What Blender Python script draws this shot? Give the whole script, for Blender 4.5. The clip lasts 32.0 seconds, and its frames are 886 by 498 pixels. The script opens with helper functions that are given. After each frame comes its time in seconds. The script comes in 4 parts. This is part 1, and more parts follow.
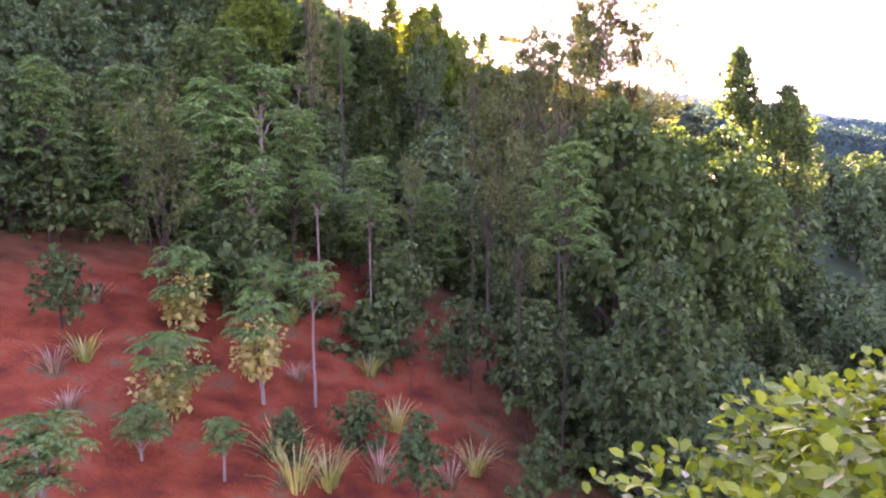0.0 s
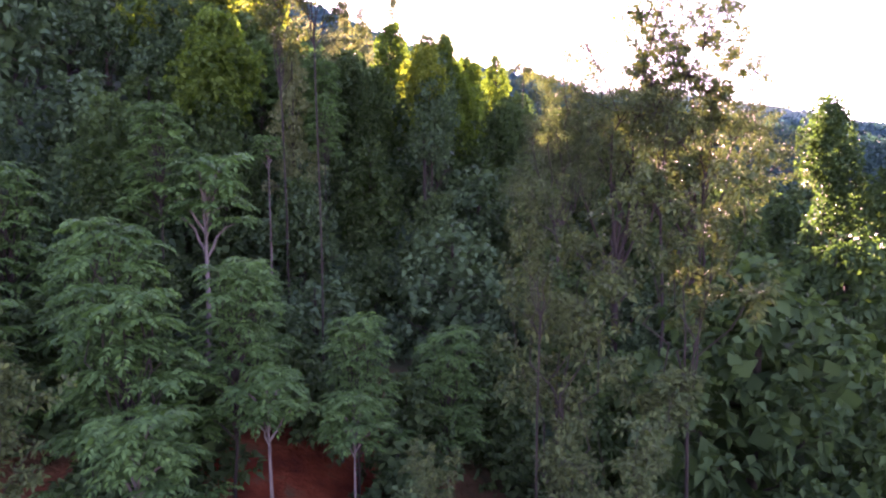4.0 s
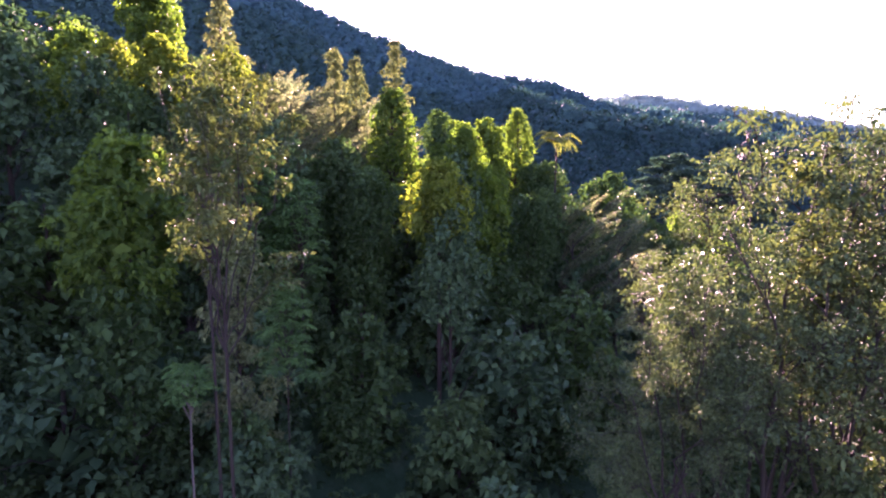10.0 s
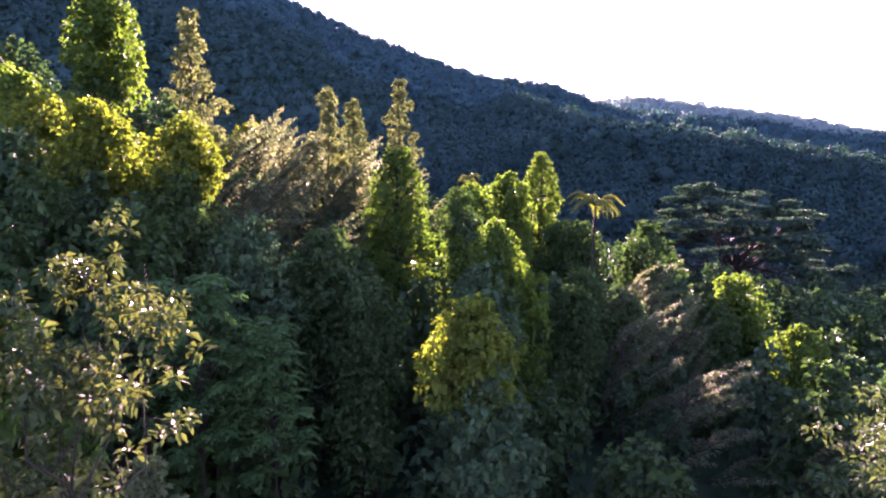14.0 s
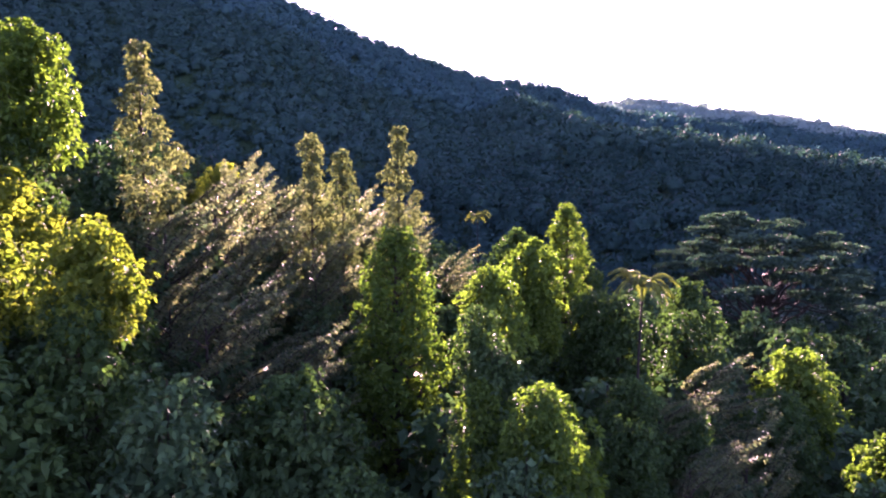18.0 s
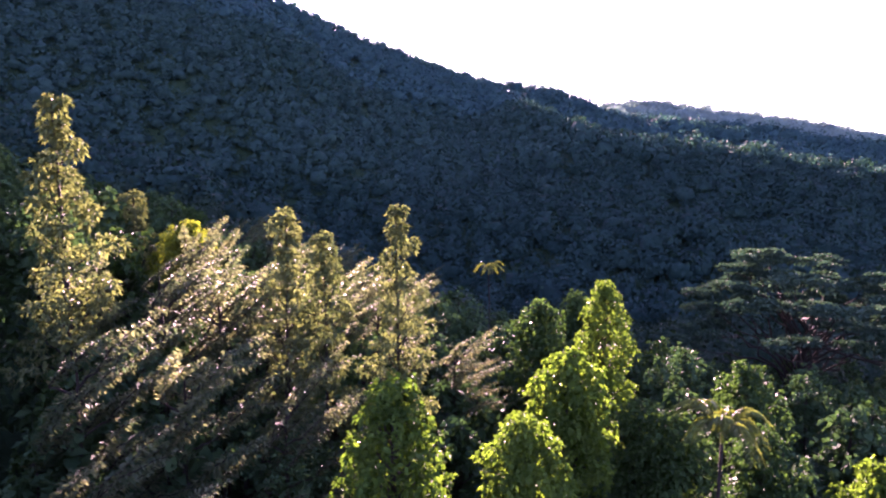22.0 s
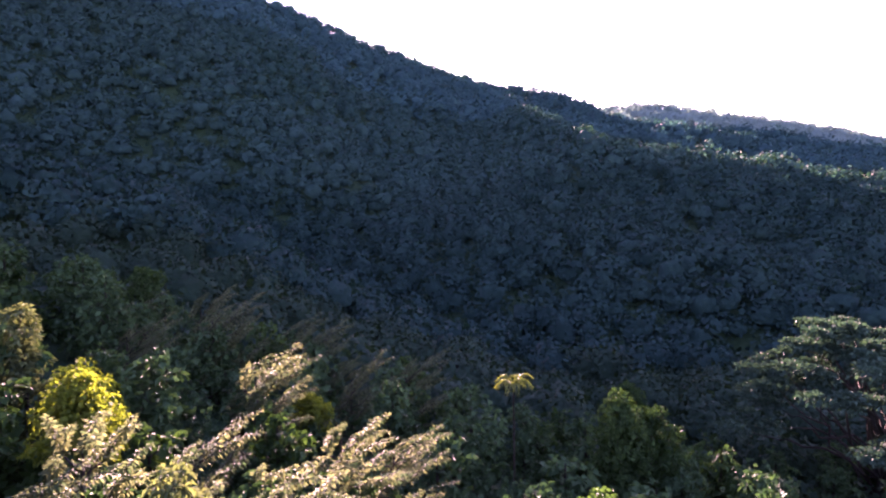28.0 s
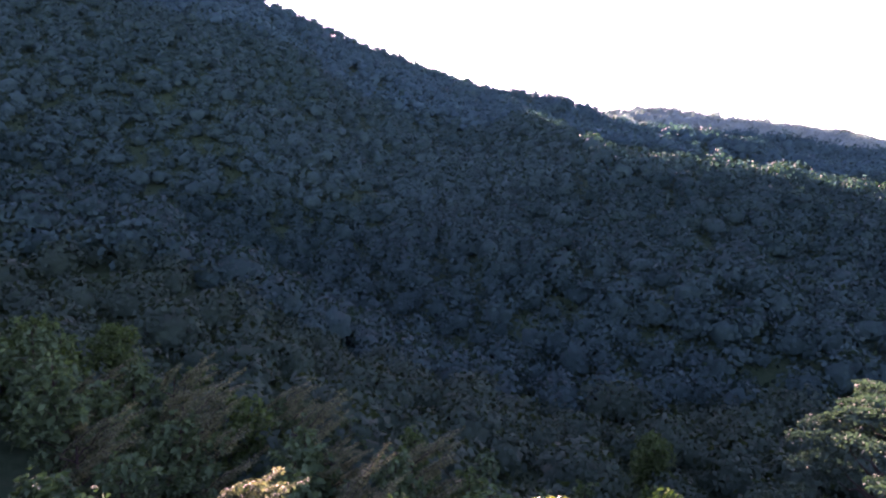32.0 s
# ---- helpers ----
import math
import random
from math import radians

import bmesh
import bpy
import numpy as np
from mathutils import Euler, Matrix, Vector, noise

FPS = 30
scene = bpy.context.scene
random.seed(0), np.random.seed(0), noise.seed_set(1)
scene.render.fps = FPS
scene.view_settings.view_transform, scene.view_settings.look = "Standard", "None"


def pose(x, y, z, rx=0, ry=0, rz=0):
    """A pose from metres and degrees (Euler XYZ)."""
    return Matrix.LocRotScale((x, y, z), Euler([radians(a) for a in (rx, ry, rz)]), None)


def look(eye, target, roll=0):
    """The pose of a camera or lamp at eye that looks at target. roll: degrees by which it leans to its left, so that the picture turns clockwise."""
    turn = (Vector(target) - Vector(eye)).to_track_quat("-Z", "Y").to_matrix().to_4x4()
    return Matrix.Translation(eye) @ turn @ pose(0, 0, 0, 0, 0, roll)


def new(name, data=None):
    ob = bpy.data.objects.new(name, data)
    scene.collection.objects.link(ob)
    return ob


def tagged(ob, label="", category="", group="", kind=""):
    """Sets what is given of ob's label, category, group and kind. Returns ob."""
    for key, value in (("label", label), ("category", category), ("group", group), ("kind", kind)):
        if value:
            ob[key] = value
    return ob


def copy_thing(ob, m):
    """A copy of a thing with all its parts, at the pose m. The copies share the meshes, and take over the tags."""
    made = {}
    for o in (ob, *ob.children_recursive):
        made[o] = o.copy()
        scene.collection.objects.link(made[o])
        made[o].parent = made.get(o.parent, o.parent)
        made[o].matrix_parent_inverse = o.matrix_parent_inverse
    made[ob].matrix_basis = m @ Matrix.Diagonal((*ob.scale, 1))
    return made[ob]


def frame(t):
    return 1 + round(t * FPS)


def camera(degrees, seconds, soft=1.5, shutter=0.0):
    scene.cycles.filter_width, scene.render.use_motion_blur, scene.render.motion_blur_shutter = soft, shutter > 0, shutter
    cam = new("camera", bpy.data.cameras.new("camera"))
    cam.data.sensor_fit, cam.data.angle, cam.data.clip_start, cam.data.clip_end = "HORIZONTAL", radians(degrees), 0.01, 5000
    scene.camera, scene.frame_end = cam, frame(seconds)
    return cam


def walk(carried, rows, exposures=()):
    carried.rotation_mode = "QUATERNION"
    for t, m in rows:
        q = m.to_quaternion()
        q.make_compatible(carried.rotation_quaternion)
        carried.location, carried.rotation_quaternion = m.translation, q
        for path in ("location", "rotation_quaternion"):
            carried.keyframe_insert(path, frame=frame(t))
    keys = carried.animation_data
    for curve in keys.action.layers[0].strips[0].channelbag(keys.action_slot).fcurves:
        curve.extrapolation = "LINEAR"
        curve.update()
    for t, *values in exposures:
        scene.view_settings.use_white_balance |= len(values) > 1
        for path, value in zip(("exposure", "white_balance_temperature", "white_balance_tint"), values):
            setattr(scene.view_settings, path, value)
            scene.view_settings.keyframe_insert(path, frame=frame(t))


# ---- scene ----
cam = camera(72.0, 32.0, soft=2.2)
PATH = [
    (0, (0.005, -0.000, 6.005), (0.0081, 1.9899, 5.8056), -0.04),
    (1, (-0.175, 2.192, 7.135), (-0.1729, 4.1822, 6.9347), -0.04),
    (2, (-0.341, 4.437, 8.264), (-0.3393, 6.4268, 8.0640), -0.04),
    (3, (-0.486, 6.736, 9.407), (-0.4841, 8.7260, 9.2066), -0.04),
    (4, (-0.634, 8.893, 10.628), (-0.6322, 10.8828, 10.4273), -0.04),
    (5, (-0.807, 10.740, 11.960), (-0.8051, 12.7298, 11.7597), -0.04),
    (6, (-0.982, 12.426, 13.262), (-0.9808, 14.4158, 13.0618), -0.03),
    (7, (-1.136, 14.154, 14.400), (-1.1344, 16.1444, 14.1999), -0.03),
    (8, (-1.274, 16.031, 15.450), (-1.2728, 18.0207, 15.2505), -0.02),
    (9, (-1.408, 18.094, 16.519), (-1.4077, 20.0845, 16.3189), -0.00),
    (10, (-1.540, 20.223, 17.617), (-1.5398, 22.2126, 17.4168), 0.01),
    (11, (-1.680, 22.282, 18.729), (-1.6790, 24.2716, 18.5281), 0.02),
    (12, (-1.887, 24.258, 19.821), (-1.8856, 26.2479, 19.6201), 0.03),
    (13, (-2.197, 26.167, 20.869), (-2.1948, 28.1568, 20.6677), 0.03),
    (14, (-2.495, 28.018, 21.894), (-2.4915, 30.0075, 21.6922), 0.03),
    (15, (-2.668, 29.832, 22.911), (-2.6638, 31.8222, 22.7093), 0.02),
    (16, (-2.766, 31.691, 23.869), (-2.7618, 33.6809, 23.6672), 0.00),
    (17, (-2.864, 33.653, 24.727), (-2.8595, 35.6428, 24.5248), -0.01),
    (18, (-2.969, 35.635, 25.553), (-2.9649, 37.6245, 25.3507), -0.03),
    (19, (-3.074, 37.549, 26.428), (-3.0709, 39.5388, 26.2251), -0.04),
    (20, (-3.180, 39.434, 27.366), (-3.1772, 41.4241, 27.1626), -0.05),
    (21, (-3.289, 41.355, 28.352), (-3.2866, 43.3443, 28.1488), -0.05),
    (22, (-3.411, 43.349, 29.320), (-3.4086, 45.3387, 29.1168), -0.05),
    (23, (-3.549, 45.435, 30.213), (-3.5462, 47.4242, 30.0104), -0.04),
    (24, (-3.672, 47.564, 31.069), (-3.6690, 49.5534, 30.8665), -0.04),
    (25, (-3.753, 49.684, 31.939), (-3.7502, 51.6741, 31.7362), -0.04),
    (26, (-3.815, 51.790, 32.837), (-3.8113, 53.7795, 32.6345), -0.05),
    (27, (-3.890, 53.885, 33.763), (-3.8866, 55.8746, 33.5602), -0.05),
    (28, (-4.015, 55.977, 34.687), (-4.0115, 57.9669, 34.4845), -0.05),
    (29, (-4.211, 58.059, 35.588), (-4.2073, 60.0485, 35.3860), -0.05),
    (30, (-4.439, 60.057, 36.504), (-4.4355, 62.0467, 36.3023), -0.04),
    (31, (-4.656, 61.912, 37.472), (-4.6536, 63.9019, 37.2713), -0.03),
    (32, (-4.863, 63.681, 38.474), (-4.8612, 65.6711, 38.2738), -0.02),
]
walk(cam, [(t, look(eye, target, roll)) for t, eye, target, roll in PATH], [(0, 6.7, 8000, 98), (1, 6.3, 7900, 98), (2, 6.1, 7700, 96), (4.5, 5.8, 7100, 92), (8, 5.45, 6600, 89), (14, 4.95, 6400, 86), (24, 4.65, 6500, 86), (32, 4.95, 7000, 86)])

# ---- sky, sun, exposure ----
SUN_UP, SUN_LEFT = 13.05, 0.85
world = bpy.data.worlds.new("sky")
scene.world = world
world.use_nodes = True
wn = world.node_tree.nodes
sky = wn.new("ShaderNodeTexSky")
sky.sky_type = "NISHITA"
sky.sun_disc = False
sky.sun_elevation, sky.sun_rotation = radians(SUN_UP), radians(-SUN_LEFT)
sky.dust_density, sky.air_density, sky.ozone_density = 0.5, 1.0, 2.0
wn["Background"].inputs["Strength"].default_value = 0.05
world.node_tree.links.new(sky.outputs["Color"], wn["Background"].inputs["Color"])
sun_data = bpy.data.lights.new("sun", "SUN")
sun_data.energy, sun_data.angle, sun_data.color = 5.0, radians(0.53), (1.0, 0.86, 0.66)
sun = new("sun", sun_data)
sun_way = Vector((-math.sin(radians(SUN_LEFT)) * math.cos(radians(SUN_UP)), math.cos(radians(SUN_LEFT)) * math.cos(radians(SUN_UP)), math.sin(radians(SUN_UP))))
sun.matrix_world = look(tuple(sun_way * 900), (0, 0, 0))


# ---- materials ----
def nodes_of(name):
    m = bpy.data.materials.new(name)
    m.use_nodes = True
    nt = m.node_tree
    nt.nodes.clear()
    return m, nt, nt.nodes, nt.links


def ramp(ns, stops):
    r = ns.new("ShaderNodeValToRGB")
    e = r.color_ramp.elements
    while len(e) < len(stops):
        e.new(0.5)
    for k, (at, colour) in enumerate(stops):
        e[k].position, e[k].color = at, (*colour, 1)
    return r


def leaf_material(name, dark, light, through_colour, through_share=0.4, rough=0.45, island=True, gloss=0.35, patch=0.9, share=0.55):
    """Leaves: colour varies leaf by leaf and tree by tree; light passes through the blade."""
    m, nt, ns, ln = nodes_of(name)
    out, mix, bs, tr = ns.new("ShaderNodeOutputMaterial"), ns.new("ShaderNodeMixShader"), ns.new("ShaderNodeBsdfPrincipled"), ns.new("ShaderNodeBsdfTranslucent")
    info, coord, noise_n = ns.new("ShaderNodeObjectInfo"), ns.new("ShaderNodeTexCoord"), ns.new("ShaderNodeTexNoise")
    noise_n.inputs["Scale"].default_value, noise_n.inputs["Detail"].default_value = patch, 3
    ln.new(coord.outputs["Object"], noise_n.inputs["Vector"])
    add = ns.new("ShaderNodeMath")
    add.operation = "MULTIPLY_ADD"
    add.inputs[1].default_value = share
    if island:
        geo = ns.new("ShaderNodeNewGeometry")
        ln.new(geo.outputs["Random Per Island"], add.inputs[0])
    else:
        fine = ns.new("ShaderNodeTexNoise")
        fine.inputs["Scale"].default_value = 6
        ln.new(coord.outputs["Object"], fine.inputs["Vector"])
        ln.new(fine.outputs["Fac"], add.inputs[0])
    ln.new(noise_n.outputs["Fac"], add.inputs[2])
    shift = ns.new("ShaderNodeMath")
    shift.operation = "MULTIPLY_ADD"
    shift.inputs[1].default_value = 0.3
    ln.new(info.outputs["Random"], shift.inputs[0])
    ln.new(add.outputs[0], shift.inputs[2])
    mid = tuple((a + b) / 2 for a, b in zip(dark, light))
    cr = ramp(ns, [(0.35, dark), (0.7, mid), (1.0, light)])
    half = ns.new("ShaderNodeMath")
    half.operation = "MULTIPLY"
    half.inputs[1].default_value = 0.8
    ln.new(shift.outputs[0], half.inputs[0])
    ln.new(half.outputs[0], cr.inputs["Fac"])
    ln.new(cr.outputs["Color"], bs.inputs["Base Color"])
    bs.inputs["Roughness"].default_value = rough
    bs.inputs["Specular IOR Level"].default_value = gloss
    tint = ns.new("ShaderNodeMix")
    tint.data_type, tint.blend_type = "RGBA", "MULTIPLY"
    tint.inputs["Factor"].default_value = 1.0
    tint.inputs["B"].default_value = (*through_colour, 1)
    ln.new(cr.outputs["Color"], tint.inputs["A"])
    ln.new(tint.outputs["Result"], tr.inputs["Color"])
    mix.inputs["Fac"].default_value = through_share
    ln.new(bs.outputs[0], mix.inputs[1])
    ln.new(tr.outputs[0], mix.inputs[2])
    ln.new(mix.outputs[0], out.inputs["Surface"])
    return m


def bark_material(name, dark, light):
    m, nt, ns, ln = nodes_of(name)
    out, bs = ns.new("ShaderNodeOutputMaterial"), ns.new("ShaderNodeBsdfPrincipled")
    coord, mapping, n1, n2 = ns.new("ShaderNodeTexCoord"), ns.new("ShaderNodeMapping"), ns.new("ShaderNodeTexNoise"), ns.new("ShaderNodeTexNoise")
    mapping.inputs["Scale"].default_value = (9, 9, 1.6)
    n1.inputs["Scale"].default_value, n1.inputs["Detail"].default_value = 3, 6
    n2.inputs["Scale"].default_value = 0.7
    ln.new(coord.outputs["Object"], mapping.inputs["Vector"])
    ln.new(mapping.outputs[0], n1.inputs["Vector"])
    ln.new(coord.outputs["Object"], n2.inputs["Vector"])
    mx = ns.new("ShaderNodeMath")
    mx.operation = "MULTIPLY_ADD"
    mx.inputs[1].default_value = 0.5
    ln.new(n2.outputs["Fac"], mx.inputs[0])
    sc = ns.new("ShaderNodeMath")
    sc.operation = "MULTIPLY"
    sc.inputs[1].default_value = 0.5
    ln.new(n1.outputs["Fac"], sc.inputs[0])
    ln.new(sc.outputs[0], mx.inputs[2])
    cr = ramp(ns, [(0.3, dark), (0.7, light)])
    ln.new(mx.outputs[0], cr.inputs["Fac"])
    ln.new(cr.outputs["Color"], bs.inputs["Base Color"])
    bs.inputs["Specular IOR Level"].default_value = 0.1
    bs.inputs["Roughness"].default_value = 0.9
    bump = ns.new("ShaderNodeBump")
    bump.inputs["Strength"].default_value = 0.5
    ln.new(n1.outputs["Fac"], bump.inputs["Height"])
    ln.new(bump.outputs[0], bs.inputs["Normal"])
    ln.new(bs.outputs[0], out.inputs["Surface"])
    return m


def ground_material():
    """Red laterite soil in the clearing, leaf litter and undergrowth elsewhere."""
    m, nt, ns, ln = nodes_of("soil_and_undergrowth")
    out, bs, geo = ns.new("ShaderNodeOutputMaterial"), ns.new("ShaderNodeBsdfPrincipled"), ns.new("ShaderNodeNewGeometry")
    big, fine, grit = ns.new("ShaderNodeTexNoise"), ns.new("ShaderNodeTexNoise"), ns.new("ShaderNodeTexNoise")
    for n, s, d in ((big, 0.09, 4), (fine, 1.1, 6), (grit, 7.0, 5)):
        n.inputs["Scale"].default_value, n.inputs["Detail"].default_value = s, d
        ln.new(geo.outputs["Position"], n.inputs["Vector"])
    soil = ramp(ns, [(0.3, (0.034, 0.008, 0.004)), (0.5, (0.074, 0.016, 0.006)), (0.75, (0.115, 0.03, 0.013))])
    litter = ramp(ns, [(0.3, (0.006, 0.021, 0.008)), (0.55, (0.01, 0.029, 0.013)), (0.75, (0.018, 0.034, 0.016))])
    ln.new(fine.outputs["Fac"], soil.inputs["Fac"])
    ln.new(fine.outputs["Fac"], litter.inputs["Fac"])
    away = ns.new("ShaderNodeVectorMath")
    away.operation = "DISTANCE"
    flat = ns.new("ShaderNodeVectorMath")
    flat.operation = "MULTIPLY"
    flat.inputs[1].default_value = (1.0, 0.62, 0.0)
    ln.new(geo.outputs["Position"], flat.inputs[0])
    ln.new(flat.outputs[0], away.inputs[0])
    away.inputs[1].default_value = (-5.0, 10.0, 0.0)
    edge = ns.new("ShaderNodeMath")
    edge.operation = "MULTIPLY_ADD"
    edge.inputs[1].default_value = 14.0
    ln.new(big.outputs["Fac"], edge.inputs[0])
    ln.new(away.outputs["Value"], edge.inputs[2])
    clear = ns.new("ShaderNodeMapRange")
    clear.inputs["From Min"].default_value, clear.inputs["From Max"].default_value = 12.0, 20.0
    ln.new(edge.outputs[0], clear.inputs["Value"])
    weeds = ns.new("ShaderNodeMapRange")
    weeds.inputs["From Min"].default_value, weeds.inputs["From Max"].default_value = 0.58, 0.7
    weeds.inputs["To Max"].default_value = 0.7
    ln.new(fine.outputs["Fac"], weeds.inputs["Value"])
    both = ns.new("ShaderNodeMath")
    both.operation = "MAXIMUM"
    ln.new(clear.outputs[0], both.inputs[0])
    ln.new(weeds.outputs[0], both.inputs[1])
    mix = ns.new("ShaderNodeMix")
    mix.data_type = "RGBA"
    ln.new(both.outputs[0], mix.inputs["Factor"])
    ln.new(soil.outputs["Color"], mix.inputs["A"])
    ln.new(litter.outputs["Color"], mix.inputs["B"])
    ln.new(mix.outputs["Result"], bs.inputs["Base Color"])
    bs.inputs["Roughness"].default_value = 0.95
    bs.inputs["Specular IOR Level"].default_value = 0.04
    bump = ns.new("ShaderNodeBump")
    bump.inputs["Strength"].default_value, bump.inputs["Distance"].default_value = 0.7, 0.12
    ln.new(grit.outputs["Fac"], bump.inputs["Height"])
    ln.new(bump.outputs[0], bs.inputs["Normal"])
    ln.new(bs.outputs[0], out.inputs["Surface"])
    return m


YELLOW = (1.7, 1.5, 0.6)
LEAF = {
    "glossy": leaf_material("glossy_leaf", (0.02, 0.055, 0.008), (0.1, 0.15, 0.014), (1.9, 1.7, 0.3), 0.36, 0.4, gloss=0.1),
    "sapling": leaf_material("sapling_leaf", (0.009, 0.042, 0.012), (0.032, 0.096, 0.024), (1.5, 1.5, 0.7), 0.3, 0.6, gloss=0.08),
    "coin": leaf_material("yellowing_leaf", (0.07, 0.09, 0.02), (0.19, 0.18, 0.05), YELLOW, 0.42),
    "sprig": leaf_material("sunlit_sprig_leaf", (0.01, 0.028, 0.01), (0.04, 0.064, 0.02), (1.8, 1.5, 0.7), 0.2, 0.6, gloss=0.05),
    "twiggy": leaf_material("pale_small_leaf", (0.012, 0.03, 0.012), (0.042, 0.07, 0.026), (1.8, 1.6, 0.75), 0.2, 0.6, gloss=0.05),
    "plume": leaf_material("feathery_leaf", (0.01, 0.032, 0.015), (0.058, 0.084, 0.042), (2.7, 2.05, 1.4), 0.4, 0.6, gloss=0.06),
    "oak": leaf_material("olive_leaf", (0.02, 0.042, 0.016), (0.07, 0.1, 0.042), (1.9, 1.65, 0.85), 0.28, 0.6, gloss=0.05),
    "broad": leaf_material("broad_leaf", (0.013, 0.04, 0.009), (0.045, 0.09, 0.018), (2.6, 2.4, 0.6), 0.32, 0.6, gloss=0.03),
    "gold": leaf_material("yellow_green_leaf", (0.022, 0.05, 0.009), (0.08, 0.11, 0.018), (2.2, 2.1, 0.55), 0.36, 0.6, gloss=0.03),
    "dark": leaf_material("dark_leaf", (0.007, 0.026, 0.009), (0.025, 0.062, 0.019), (1.6, 1.5, 0.6), 0.28, 0.6, gloss=0.05),
    "under": leaf_material("shade_leaf", (0.008, 0.025, 0.009), (0.026, 0.06, 0.02), (1.5, 1.4, 0.6), 0.22, 0.65, gloss=0.04),
    "teal": leaf_material("blue_green_leaf", (0.008, 0.03, 0.013), (0.028, 0.068, 0.028), (1.4, 1.4, 0.7), 0.24, 0.65, gloss=0.05),
    # distance haze over the far ridge is painted into this pale blue-green
    "hazy": leaf_material("far_ridge_leaf_painted_haze", (0.095, 0.165, 0.15), (0.14, 0.22, 0.19), (1.2, 1.2, 0.9), 0.3, 0.8, gloss=0.03, patch=0.1, share=0.12),
    "palm": leaf_material("palm_leaf", (0.03, 0.052, 0.014), (0.085, 0.115, 0.028), (1.7, 1.6, 0.5), 0.36, 0.45, gloss=0.2),
    # the upper mountain's leaf colour carries the blue of haze
    "canopy": leaf_material("distant_canopy_painted_haze", (0.01, 0.044, 0.046), (0.03, 0.096, 0.092), (1.3, 1.3, 0.8), 0.3, 0.8, gloss=0.03, patch=0.1, share=0.16),
    # bluish tone stands in for haze over the valley and hillside
    "vale": leaf_material("valley_leaf_painted_haze", (0.006, 0.026, 0.022), (0.02, 0.064, 0.053), (1.4, 1.4, 0.7), 0.25, 0.8, gloss=0.03, patch=0.14, share=0.16),
    # leaf colour darkened to stand for deep shade below the slope
    "edge": leaf_material("slope_edge_leaf_painted_shade", (0.006, 0.02, 0.013), (0.02, 0.05, 0.03), (1.5, 1.4, 0.6), 0.22, 0.8, gloss=0.03, patch=0.2, share=0.12),
    "layer": leaf_material("rain_tree_leaf", (0.007, 0.026, 0.018), (0.024, 0.055, 0.036), (1.7, 1.7, 1.0), 0.16, 0.7, gloss=0.04),
    "grass": leaf_material("grass_blade", (0.05, 0.09, 0.02), (0.17, 0.18, 0.06), (1.5, 1.5, 0.5), 0.4),
    "dry": leaf_material("dry_stem", (0.05, 0.035, 0.02), (0.13, 0.09, 0.05), (1.2, 1.1, 0.7), 0.2),
}


BARK = bark_material("brown_bark", (0.007, 0.006, 0.0045), (0.024, 0.02, 0.015))
PALE_BARK = bark_material("pale_bark", (0.035, 0.03, 0.024), (0.1, 0.088, 0.072))
GROUND = ground_material()


# ---- terrain ----
def crest(line, x, y):
    """Distance from a ridge line, and the line's height at the nearest place."""
    best, high = None, None
    for (ax, ay, az), (bx, by, bz) in zip(line, line[1:]):
        dx, dy = bx - ax, by - ay
        s = np.clip(((x - ax) * dx + (y - ay) * dy) / (dx * dx + dy * dy), 0, 1)
        d, z = np.hypot(x - ax - s * dx, y - ay - s * dy), az + s * (bz - az)
        if best is None:
            best, high = d, z
        else:
            near = d < best
            best, high = np.where(near, d, best), np.where(near, z, high)
    return best, high


MOUNTAIN = [(-700, 470, 330), (-346, 560, 262), (-235, 600, 226), (-156, 640, 200), (-76, 662, 168), (-13, 676, 145), (44, 682, 131), (120, 696, 122), (150, 700, 110), (230, 760, 60)]
SPUR = [(40, 640, 118), (50, 450, 78), (64, 327, 50), (90, 324, 48), (140, 318, 40), (180, 314, 32), (330, 300, 4)]
FAR_RIDGE = [(110, 800, 96), (172, 790, 116), (212, 790, 128), (256, 785, 126), (340, 780, 113), (425, 780, 102), (510, 780, 84), (760, 740, 40)]
BLUE_RIDGE = [(1200, 2500, 200), (1490, 2500, 270), (1568, 2500, 286), (1694, 2500, 238), (2300, 2450, 160)]
LEFT_SPUR = [(-260, 170, 120), (-150, 174, 62), (-80, 176, 33), (-60, 177, 29), (-42, 186, 18), (-15, 200, -4)]


def smooth_max(a, b, k):
    return np.maximum(a, b) + k * np.exp(-np.abs(a - b) / k) * 0.5


def wave(x, y, s, p):
    return np.sin(x / s + p) * np.cos(y / (s * 1.13) + 1.7 * p) + 0.5 * np.sin((x * 0.8 + y) / (s * 0.47) + 2.3 * p)


